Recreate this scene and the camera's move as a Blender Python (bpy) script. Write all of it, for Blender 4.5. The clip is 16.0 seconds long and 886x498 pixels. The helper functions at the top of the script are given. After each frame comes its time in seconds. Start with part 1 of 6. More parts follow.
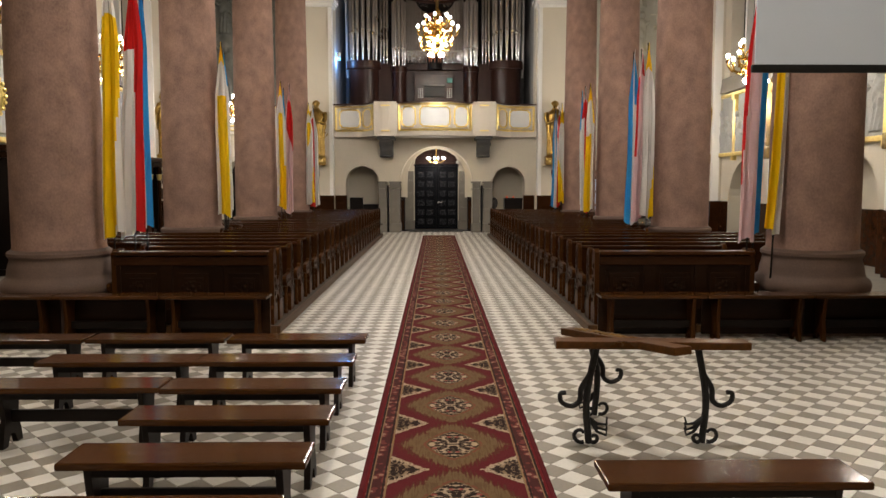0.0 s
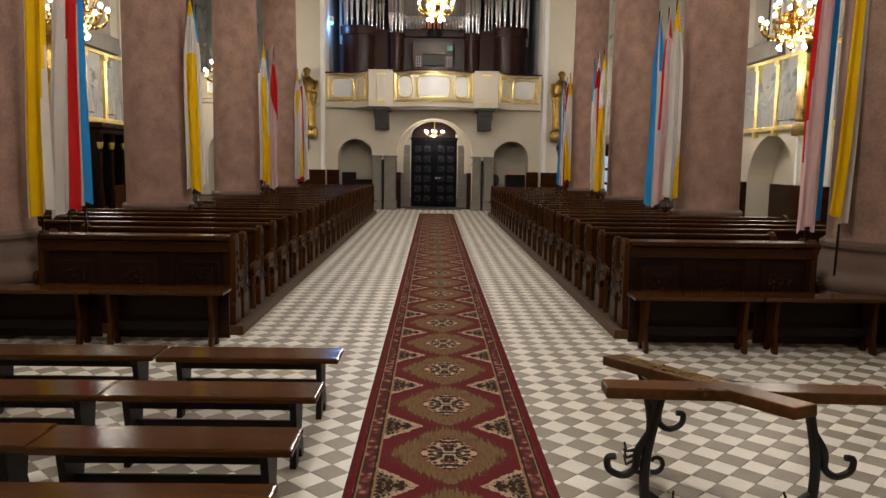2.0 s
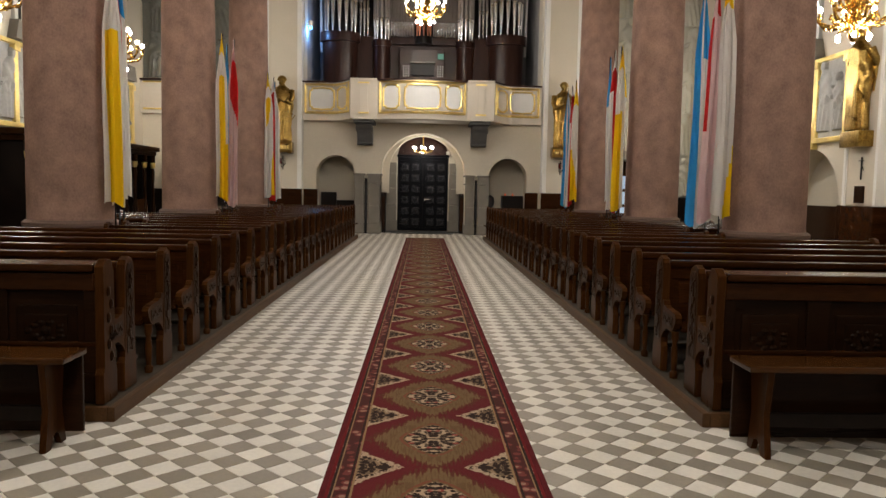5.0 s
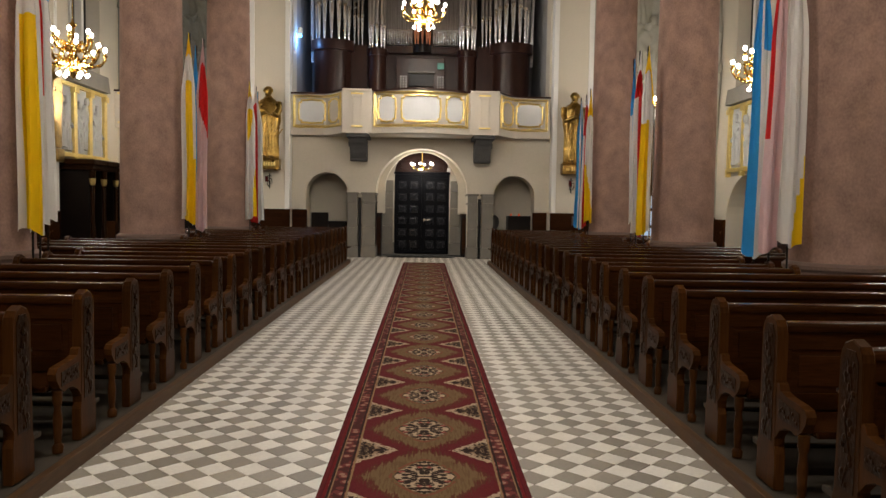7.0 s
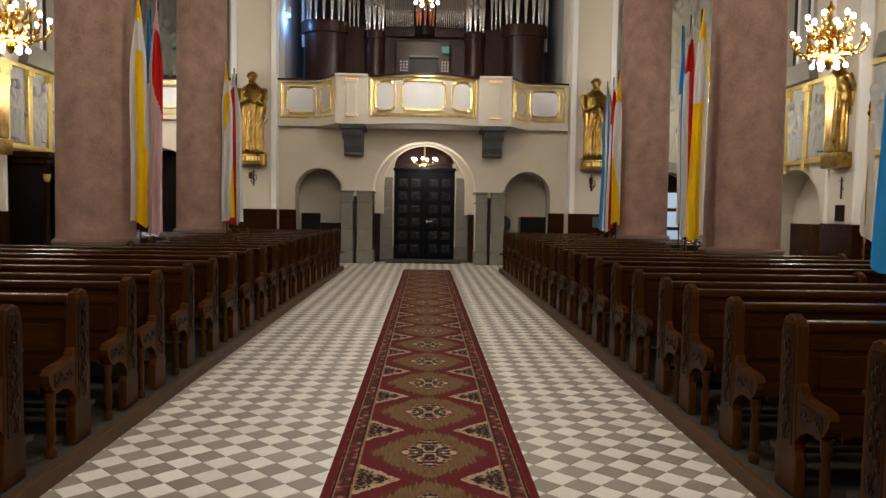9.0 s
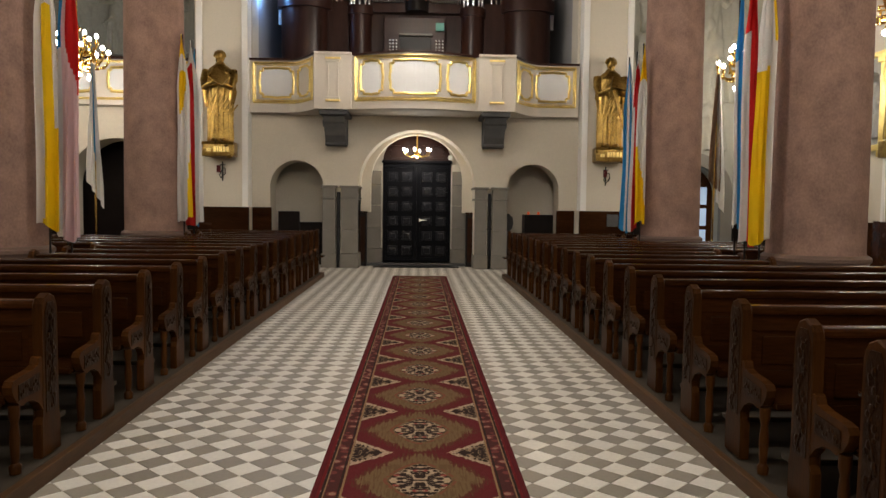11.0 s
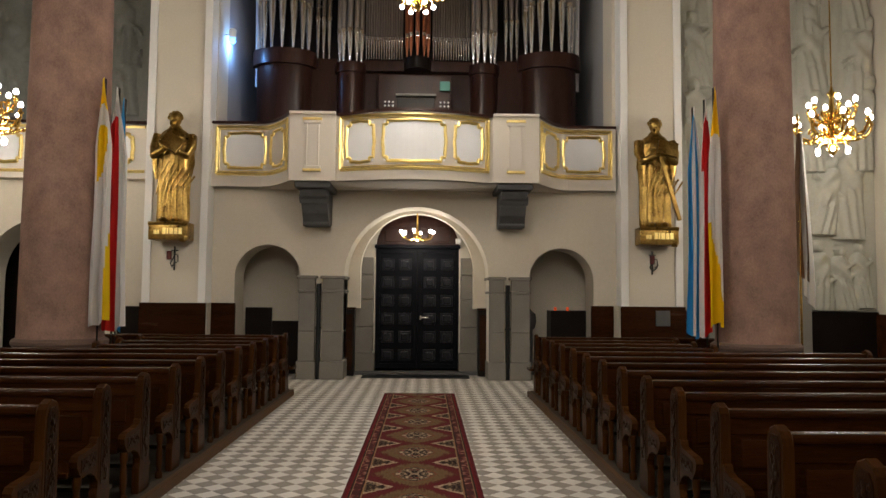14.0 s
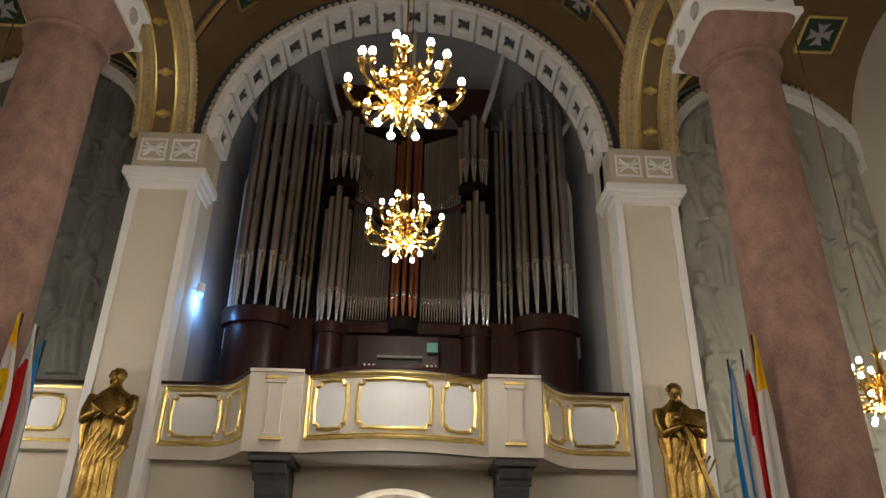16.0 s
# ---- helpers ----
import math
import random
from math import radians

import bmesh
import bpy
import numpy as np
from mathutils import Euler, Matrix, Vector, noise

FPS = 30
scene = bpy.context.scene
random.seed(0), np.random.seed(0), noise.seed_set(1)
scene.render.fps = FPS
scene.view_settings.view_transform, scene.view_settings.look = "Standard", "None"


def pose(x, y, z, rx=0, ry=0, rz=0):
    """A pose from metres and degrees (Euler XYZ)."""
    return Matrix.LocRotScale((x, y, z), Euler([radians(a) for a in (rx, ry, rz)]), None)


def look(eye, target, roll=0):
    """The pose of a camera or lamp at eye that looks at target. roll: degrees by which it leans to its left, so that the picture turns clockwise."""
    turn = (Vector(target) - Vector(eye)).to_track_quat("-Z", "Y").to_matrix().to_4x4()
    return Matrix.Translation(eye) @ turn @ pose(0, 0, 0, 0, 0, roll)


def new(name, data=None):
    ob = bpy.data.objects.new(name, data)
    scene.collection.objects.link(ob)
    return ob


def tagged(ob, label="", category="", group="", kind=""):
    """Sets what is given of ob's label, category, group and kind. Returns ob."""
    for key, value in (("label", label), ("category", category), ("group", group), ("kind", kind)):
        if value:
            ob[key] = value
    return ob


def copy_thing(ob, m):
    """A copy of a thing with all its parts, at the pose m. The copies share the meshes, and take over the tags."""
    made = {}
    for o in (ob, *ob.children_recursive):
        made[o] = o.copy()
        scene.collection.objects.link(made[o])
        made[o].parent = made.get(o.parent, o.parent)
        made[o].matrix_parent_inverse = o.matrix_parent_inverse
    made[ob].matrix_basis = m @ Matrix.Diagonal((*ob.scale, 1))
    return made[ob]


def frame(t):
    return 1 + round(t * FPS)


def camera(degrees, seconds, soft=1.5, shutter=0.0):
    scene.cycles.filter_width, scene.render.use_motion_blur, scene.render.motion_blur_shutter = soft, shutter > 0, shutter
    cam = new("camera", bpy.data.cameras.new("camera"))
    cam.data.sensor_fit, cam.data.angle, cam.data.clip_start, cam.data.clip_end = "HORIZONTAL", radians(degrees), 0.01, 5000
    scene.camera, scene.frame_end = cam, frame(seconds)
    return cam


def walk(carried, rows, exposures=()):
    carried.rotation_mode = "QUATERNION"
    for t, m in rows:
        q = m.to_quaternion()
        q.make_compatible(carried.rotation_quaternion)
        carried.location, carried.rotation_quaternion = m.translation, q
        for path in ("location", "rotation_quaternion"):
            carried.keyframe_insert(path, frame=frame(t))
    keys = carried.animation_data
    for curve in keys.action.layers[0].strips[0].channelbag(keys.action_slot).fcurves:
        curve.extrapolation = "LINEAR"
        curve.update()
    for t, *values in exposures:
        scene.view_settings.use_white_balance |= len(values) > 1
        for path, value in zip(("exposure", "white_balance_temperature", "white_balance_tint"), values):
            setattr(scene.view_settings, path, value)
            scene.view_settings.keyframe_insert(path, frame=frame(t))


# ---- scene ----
cam = camera(62.4, 16.0)
PATH = [
    (0, (-0.125, 0.659, 1.867), (-0.105, 2.652, 1.696), 0.0),
    (0.5, (-0.127, 1.115, 1.887), (-0.106, 3.105, 1.685), 0.1),
    (1, (-0.097, 1.545, 1.881), (-0.074, 3.532, 1.652), 0.3),
    (1.5, (-0.104, 1.949, 1.881), (-0.077, 3.934, 1.638), 0.6),
    (2, (-0.121, 2.295, 1.840), (-0.092, 4.281, 1.604), 0.8),
    (2.5, (-0.145, 2.682, 1.699), (-0.112, 4.671, 1.490), 1.0),
    (3, (-0.196, 3.118, 1.610), (-0.160, 5.108, 1.415), 0.9),
    (3.5, (-0.171, 3.611, 1.590), (-0.125, 5.601, 1.404), 0.8),
    (4, (-0.148, 4.135, 1.572), (-0.096, 6.127, 1.393), 0.9),
    (6.5, (-0.027, 6.562, 1.602), (0.032, 8.557, 1.475), 1.1),
    (7, (-0.026, 7.156, 1.617), (0.028, 9.152, 1.504), 0.9),
    (7.5, (-0.010, 7.776, 1.604), (0.043, 9.772, 1.497), 0.8),
    (8, (-0.026, 8.414, 1.592), (0.027, 10.411, 1.489), 0.8),
    (8.5, (-0.045, 9.023, 1.584), (0.001, 11.020, 1.477), 0.9),
    (11, (-0.019, 12.013, 1.596), (0.046, 14.009, 1.477), 0.7),
    (11.5, (0.034, 12.627, 1.585), (0.099, 14.622, 1.460), 0.7),
    (12, (0.040, 13.278, 1.582), (0.112, 15.273, 1.458), 0.7),
    (12.5, (0.056, 13.913, 1.601), (0.133, 15.907, 1.472), 0.7),
    (13, (0.051, 14.613, 1.637), (0.122, 16.608, 1.508), 0.8),
    (13.5, (0.084, 15.165, 1.687), (0.141, 17.163, 1.621), 0.7),
    (14, (0.090, 15.677, 1.720), (0.136, 17.674, 1.842), 0.5),
    (14.5, (0.100, 16.215, 1.740), (0.147, 18.188, 2.079), 0.4),
    (15, (0.120, 16.735, 1.720), (0.172, 18.657, 2.273), 0.7),
    (15.5, (0.140, 17.219, 1.700), (0.194, 19.069, 2.442), 0.8),
    (16, (0.190, 17.729, 1.680), (0.248, 19.509, 2.556), 1.0),
]
walk(cam, [(t, look(eye, target, roll)) for t, eye, target, roll in PATH],
     exposures=((0, 0.2), (2.2, 0.0), (12.8, 0.0), (14.3, -0.18), (16, -0.35)))

# ---- world and lamps ----
world = bpy.data.worlds.new("night")
scene.world = world
world.use_nodes = True
world.node_tree.nodes["Background"].inputs[0].default_value = (0.02, 0.025, 0.04, 1)
world.node_tree.nodes["Background"].inputs[1].default_value = 0.3

AX = -0.15                       # the nave's axis
COLS = (10.3, 15.6, 20.9, 26.2)  # the columns' places along it
LX, RX = -5.06, 4.87              # the two rows of columns
WY = 30.5                        # face of the organ wall
SL, SR = -9.65, 9.35             # side walls
# Only the first two nave places are seen; the other four are assumed.
NAVE_LAMPS = ((-0.05, 24.1, 6.75), (-0.1, 28.1, 7.15), (AX, 18.2, 7.2), (AX, 12.6, 7.2), (AX, 6.6, 7.2), (AX, 1.0, 7.2))
AISLE_LAMPS = [(s, y, 4.76) for y in (28.3, 22.95, 17.7, 12.5) for s in (-7.45, 7.25)]


def lamp(name, place, watts, radius, colour):
    d = bpy.data.lights.new(name, "POINT")
    d.energy, d.shadow_soft_size, d.color = watts, radius, colour
    ob = new(name, d)
    ob.location = place
    return ob


WARM = (1.0, 0.93, 0.83)
# The four assumed nave lamps are unseen and set strong to brighten the hall.
for i, p in enumerate(NAVE_LAMPS):
    lamp("nave_lamp", (p[0], p[1], p[2] - 0.45), (340, 240, 530, 590, 860, 850)[i], 0.3, WARM)
for p in AISLE_LAMPS:
    lamp("aisle_lamp", (p[0], p[1], p[2] - 0.42), 150, 0.25, WARM)
lamp("porch_lamp", (-0.1, 31.2, 2.76), 32, 0.12, WARM)
lamp("loft_lamp", (-4.0, 31.3, 7.0), 45, 0.08, (0.16, 0.42, 1.0))


# ---- materials ----
def mat(name, colour, rough=0.6, metal=0.0, var=0.25, scale=6.0, fine=60.0, bump=0.15, stretch=(1, 1, 1), second=None, rand=0.0, island=0.0, coat=0.0, dist=0.01, spec=0.5):
    m = bpy.data.materials.new(name)
    m.use_nodes = True
    n, l = m.node_tree.nodes, m.node_tree.links
    b = n["Principled BSDF"]
    co = n.new("ShaderNodeTexCoord")
    mp = n.new("ShaderNodeMapping")
    mp.inputs["Scale"].default_value = stretch
    l.new(co.outputs["Object"], mp.inputs[0])
    big, small = n.new("ShaderNodeTexNoise"), n.new("ShaderNodeTexNoise")
    for t, s, d in ((big, scale, 4), (small, fine, 6)):
        t.inputs["Scale"].default_value, t.inputs["Detail"].default_value = s, d
        l.new(mp.outputs[0], t.inputs["Vector"])
    mixn = n.new("ShaderNodeMix")
    mixn.data_type = "FLOAT"
    mixn.inputs[0].default_value = 0.45
    l.new(big.outputs[0], mixn.inputs[2]), l.new(small.outputs[0], mixn.inputs[3])
    ramp = n.new("ShaderNodeValToRGB")
    c2 = second or [c * (1 - var) for c in colour]
    c3 = [min(1, c * (1 + var)) for c in colour]
    ramp.color_ramp.elements[0].position, ramp.color_ramp.elements[1].position = 0.32, 0.68
    ramp.color_ramp.elements[0].color, ramp.color_ramp.elements[1].color = (*c2, 1), (*c3, 1)
    l.new(mixn.outputs[0], ramp.inputs[0])
    out = ramp.outputs[0]
    if rand or island:
        hsv = n.new("ShaderNodeHueSaturation")
        mr = n.new("ShaderNodeMapRange")
        k = rand or island
        mr.inputs[3].default_value, mr.inputs[4].default_value = 1 - k, 1 + k
        src = n.new("ShaderNodeObjectInfo").outputs["Random"] if rand else n.new("ShaderNodeNewGeometry").outputs["Random Per Island"]
        l.new(src, mr.inputs[0])
        l.new(mr.outputs[0], hsv.inputs["Value"]), l.new(out, hsv.inputs["Color"])
        out = hsv.outputs[0]
    l.new(out, b.inputs["Base Color"])
    rr = n.new("ShaderNodeMapRange")
    rr.inputs[3].default_value, rr.inputs[4].default_value = max(0.02, rough - 0.1), min(1, rough + 0.12)
    l.new(big.outputs[0], rr.inputs[0]), l.new(rr.outputs[0], b.inputs["Roughness"])
    b.inputs["Metallic"].default_value = metal
    b.inputs["Specular IOR Level"].default_value = spec
    b.inputs["Coat Weight"].default_value = coat
    b.inputs["Coat Roughness"].default_value = 0.12
    if bump:
        bp = n.new("ShaderNodeBump")
        bp.inputs["Strength"].default_value, bp.inputs["Distance"].default_value = bump, dist
        l.new(mixn.outputs[0], bp.inputs["Height"]), l.new(bp.outputs[0], b.inputs["Normal"])
    return m


def glow(name, colour, strength):
    m = bpy.data.materials.new(name)
    m.use_nodes = True
    b = m.node_tree.nodes["Principled BSDF"]
    b.inputs["Base Color"].default_value = (*colour, 1)
    b.inputs["Emission Color"].default_value, b.inputs["Emission Strength"].default_value = (*colour, 1), strength
    return m


PLASTER = mat("plaster", (0.60, 0.54, 0.44), 0.85, var=0.06, scale=0.8, fine=25, bump=0.08)
TRIM = mat("white_trim", (0.76, 0.74, 0.70), 0.7, var=0.04, scale=1.5, fine=30, bump=0.05)
PINK = mat("granite", (0.243, 0.149, 0.117), 0.9, var=0.30, scale=4.5, fine=42, bump=0.6, stretch=(1, 1, 0.75), dist=0.007, spec=0.15)
BASE = mat("column_base_stone", (0.125, 0.08, 0.062), 0.7, var=0.25, scale=2.5, fine=60, bump=0.3, spec=0.3)
GREYST = mat("grey_stone", (0.185, 0.168, 0.142), 0.8, var=0.16, scale=3, fine=70, bump=0.3)
DARKST = mat("dark_stone", (0.092, 0.09, 0.09), 0.75, var=0.2, scale=5, fine=60, bump=0.3, spec=0.2)
WOOD = mat("dark_pew_wood", (0.028, 0.0090, 0.0024), 0.22, var=0.5, scale=2.0, fine=26, bump=0.08, stretch=(0.35, 3, 3), rand=0.25, spec=0.16)
WOODV = mat("dark_upright_wood", (0.038, 0.0132, 0.0030), 0.34, var=0.5, scale=2.0, fine=26, bump=0.1, stretch=(3, 3, 0.35), rand=0.25, spec=0.06)
CARVE = mat("carved_wood", (0.016, 0.0056, 0.0016), 0.3, var=0.5, scale=9, fine=40, bump=0.6, dist=0.015, spec=0.07)
# Grey-brown tone shared by the deck boards and the kneelers.
BOARDS = mat("grey_floorboards", (0.036, 0.028, 0.020), 0.6, var=0.35, scale=3, fine=30, bump=0.15, stretch=(0.3, 4, 4), spec=0.25)
BENCH = mat("polished_bench_wood", (0.046, 0.0165, 0.0040), 0.15, var=0.65, scale=2.2, fine=30, bump=0.05, stretch=(0.3, 4, 4), rand=0.2, coat=0.0, spec=0.22)
# Dark desk wood, blackened further in place of the shade on its front.
DESKW = mat("shade_darkened_desk_wood", (0.013, 0.0050, 0.0020), 0.3, var=0.5, scale=2.0, fine=26, bump=0.12, stretch=(0.35, 3, 3), rand=0.2, spec=0.12)
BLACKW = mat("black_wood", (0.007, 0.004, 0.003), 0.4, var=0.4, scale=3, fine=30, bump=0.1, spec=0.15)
OAK = mat("oak_cross_wood", (0.070, 0.027, 0.0062), 0.3, var=0.5, scale=3, fine=28, bump=0.12, stretch=(1, 1, 1), spec=0.18)
PLINTHW = mat("pew_platform_wood", (0.066, 0.030, 0.010), 0.5, var=0.4, scale=2, fine=24, bump=0.15, stretch=(3, 0.3, 3), spec=0.2)
IRON = mat("black_iron", (0.018, 0.017, 0.017), 0.45, metal=0.6, var=0.3, scale=12, fine=80, bump=0.3)
GOLD = mat("gilding", (0.92, 0.68, 0.26), 0.38, metal=1.0, var=0.22, scale=5, fine=50, bump=0.25)
# The dark second tone imitates shaded recesses, scattered by noise over the bronze.
BRONZE = mat("bronze_gilt", (0.34, 0.225, 0.065), 0.3, metal=1.0, var=0.65, scale=4.5, fine=26, bump=0.45, dist=0.02, second=(0.13, 0.075, 0.018))
BRASS = mat("chandelier_brass", (0.85, 0.58, 0.18), 0.18, metal=1.0, var=0.12, scale=8, fine=50, bump=0.05)
PIPE = mat("pipe_tin", (0.47, 0.44, 0.42), 0.3, metal=1.0, var=0.12, scale=1.2, fine=30, bump=0.03, rand=0.12)
PIPEM = mat("pipe_mouth_tin", (0.80, 0.80, 0.80), 0.2, metal=1.0, var=0.06, scale=4, fine=30, bump=0.02)
COPPER = mat("pipe_copper", (0.50, 0.19, 0.10), 0.35, metal=1.0, var=0.2, scale=2, fine=30, bump=0.03, rand=0.1)
ORGANW = mat("organ_case_wood", (0.028, 0.011, 0.008), 0.3, var=0.4, scale=1.5, fine=22, bump=0.06, stretch=(3, 3, 0.3), coat=0.0, spec=0.16)
LIGHT_T = mat("light_floor_tile", (0.64, 0.605, 0.555), 0.42, var=0.10, scale=3, fine=40, bump=0.05, island=0.07)
GREY_T = mat("grey_floor_tile", (0.235, 0.205, 0.165), 0.42, var=0.14, scale=3, fine=40, bump=0.05, island=0.13)
LIGHT_P = mat("light_floor_tile_single", (0.64, 0.605, 0.555), 0.42, var=0.10, scale=3, fine=40, bump=0.05, rand=0.07)
GREY_P = mat("grey_floor_tile_single", (0.235, 0.205, 0.165), 0.42, var=0.14, scale=3, fine=40, bump=0.05, rand=0.13)
GROUT = mat("floor_grout", (0.20, 0.18, 0.15), 0.9, var=0.2, scale=4, fine=60, bump=0.2)
STUCCO = mat("grey_stucco_relief", (0.34, 0.335, 0.32), 0.85, var=0.12, scale=1.2, fine=18, bump=0.25)
CREAM = mat("cream_stucco", (0.50, 0.44, 0.33), 0.8, var=0.12, scale=2, fine=30, bump=0.15)
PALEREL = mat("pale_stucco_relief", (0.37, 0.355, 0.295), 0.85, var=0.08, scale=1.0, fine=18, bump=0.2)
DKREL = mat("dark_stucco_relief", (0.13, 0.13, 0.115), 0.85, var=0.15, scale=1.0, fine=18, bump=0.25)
NICHE = mat("organ_niche_plaster", (0.30, 0.29, 0.29), 0.9, var=0.10, scale=0.7, fine=20, bump=0.1)
VAULT = mat("brown_vault_paint", (0.17, 0.105, 0.045), 0.8, var=0.14, scale=0.9, fine=20, bump=0.08)
RIBG = mat("gilt_brown_rib", (0.42, 0.25, 0.09), 0.45, metal=0.5, var=0.2, scale=4, fine=30, bump=0.1)
NAVY = mat("navy_vault_paint", (0.030, 0.040, 0.060), 0.7, var=0.3, scale=2, fine=30, bump=0.08)
GREENP = mat("dark_green_vault_paint", (0.02, 0.04, 0.025), 0.7, var=0.3, scale=2, fine=30, bump=0.08)
WHITEP = mat("white_panel_paint", (0.72, 0.72, 0.72), 0.6, var=0.05, scale=3, fine=60, bump=0.12)
BALC = mat("balcony_plaster", (0.60, 0.54, 0.46), 0.75, var=0.05, scale=1, fine=25, bump=0.06)
SCREEN = mat("screen_cloth", (0.52, 0.56, 0.62), 0.8, var=0.03, scale=0.8, fine=90, bump=0.04)
YEL = mat("yellow_cloth", (0.95, 0.70, 0.01), 0.75, var=0.08, scale=3, fine=150, bump=0.1)
WHI = mat("white_cloth", (0.84, 0.82, 0.79), 0.75, var=0.05, scale=3, fine=150, bump=0.1)
RED = mat("red_cloth", (0.68, 0.022, 0.020), 0.75, var=0.1, scale=3, fine=150, bump=0.1)
BLU = mat("blue_cloth", (0.05, 0.40, 0.75), 0.75, var=0.1, scale=3, fine=150, bump=0.1)
# White flag cloth tinted pink, as if light came through it from behind.
PNK = mat("pink_backlit_cloth", (0.80, 0.62, 0.62), 0.75, var=0.06, scale=3, fine=150, bump=0.1)
BANNER = mat("brown_velvet", (0.20, 0.115, 0.065), 0.85, var=0.25, scale=6, fine=120, bump=0.2)
for cloth in (YEL, WHI, RED, BLU, PNK):
    nt = cloth.node_tree
    bs = nt.nodes["Principled BSDF"]
    tr_ = nt.nodes.new("ShaderNodeBsdfTranslucent")
    mx = nt.nodes.new("ShaderNodeMixShader")
    mx.inputs[0].default_value = 0.35
    nt.links.new(bs.inputs["Base Color"].links[0].from_socket, tr_.inputs["Color"])
    nt.links.new(bs.outputs[0], mx.inputs[1])
    nt.links.new(tr_.outputs[0], mx.inputs[2])
    nt.links.new(mx.outputs[0], nt.nodes["Material Output"].inputs["Surface"])
GLASSD = mat("dark_window_glass", (0.012, 0.014, 0.018), 0.12, var=0.3, scale=3, fine=10, bump=0.02)
BULB = glow("lit_bulb", (1.0, 0.95, 0.88), 60.0)
BLUEL = glow("blue_lit_lamp", (0.10, 0.42, 1.0), 7.0)
REDL = glow("red_lit_candle", (1.0, 0.12, 0.03), 0.3)
EXITG = glow("green_lit_screen", (0.05, 0.2, 0.16), 0.12)
GILT_C = mat("gilt_cream_stucco", (0.52, 0.40, 0.20), 0.5, metal=0.25, var=0.2, scale=4, fine=40, bump=0.2)
WINB = glow("lit_window_pane", (0.42, 0.55, 0.72), 0.5)


# ---- mesh helpers ----
def box(bm, x0, x1, y0, y1, z0, z1):
    v = [bm.verts.new((x, y, z)) for z in (z0, z1) for y in (y0, y1) for x in (x0, x1)]
    for f in ((0, 2, 3, 1), (4, 5, 7, 6), (0, 1, 5, 4), (1, 3, 7, 5), (3, 2, 6, 7), (2, 0, 4, 6)):
        bm.faces.new([v[i] for i in f])


def bbox(bm, x0, x1, y0, y1, z0, z1, b=0.01):
    """A box with its edges chamfered."""
    t = bmesh.new()
    box(t, x0, x1, y0, y1, z0, z1)
    bmesh.ops.bevel(t, geom=t.edges[:], offset=b, segments=2, affect="EDGES", profile=0.6)
    join(bm, t)


def join(bm, t, m=None):
    me = bpy.data.meshes.new("tmp")
    if m is not None:
        t.transform(m)
    t.to_mesh(me)
    bm.from_mesh(me)
    bpy.data.meshes.remove(me)
    t.free()


def lathe(bm, prof, seg=24, at=(0, 0, 0), sx=1.0, sy=1.0):
    rings = []
    for r, z in prof:
        rings.append([bm.verts.new((at[0] + sx * r * math.cos(2 * math.pi * i / seg), at[1] + sy * r * math.sin(2 * math.pi * i / seg), at[2] + z)) for i in range(seg)])
    for a, b in zip(rings, rings[1:]):
        for i in range(seg):
            bm.faces.new((a[i], a[(i + 1) % seg], b[(i + 1) % seg], b[i]))
    bm.faces.new(rings[0][::-1]), bm.faces.new(rings[-1])


def tube(bm, pts, r, seg=8, taper=1.0):
    pts = [Vector(p) for p in pts]
    rings = []
    for i, p in enumerate(pts):
        d = (pts[min(i + 1, len(pts) - 1)] - pts[max(i - 1, 0)]).normalized()
        u = d.orthogonal().normalized() if i == 0 else (rings[-1][1] - d * rings[-1][1].dot(d)).normalized()
        w = d.cross(u)
        k = r * (1 + (taper - 1) * i / max(1, len(pts) - 1))
        rings.append(([bm.verts.new(p + k * (u * math.cos(2 * math.pi * j / seg) + w * math.sin(2 * math.pi * j / seg))) for j in range(seg)], u))
    for (a, _), (b, _) in zip(rings, rings[1:]):
        for j in range(seg):
            bm.faces.new((a[j], a[(j + 1) % seg], b[(j + 1) % seg], b[j]))
    bm.faces.new(rings[0][0][::-1]), bm.faces.new(rings[-1][0])


def ball(bm, at, r, seg=10, sx=1, sy=1, sz=1):
    n = max(4, seg // 2)
    lathe(bm, [(max(1e-3, r * math.sin(math.pi * i / n)), -r * sz * math.cos(math.pi * i / n)) for i in range(n + 1)], seg, at, sx, sy)


def slab(bm, poly, d0, d1, to):
    """A polygon of (a, b) points drawn out from depth d0 to d1; to maps (a, b, d) to a place."""
    f0 = [bm.verts.new(to(a, b, d0)) for a, b in poly]
    f1 = [bm.verts.new(to(a, b, d1)) for a, b in poly]
    bm.faces.new(f0), bm.faces.new(f1[::-1])
    for i in range(len(poly)):
        j = (i + 1) % len(poly)
        bm.faces.new((f0[j], f0[i], f1[i], f1[j]))


def arch_pts(c, hw, spring, rise, n=20):
    return [(c - hw * math.cos(math.pi * i / n), spring + rise * math.sin(math.pi * i / n)) for i in range(n + 1)]


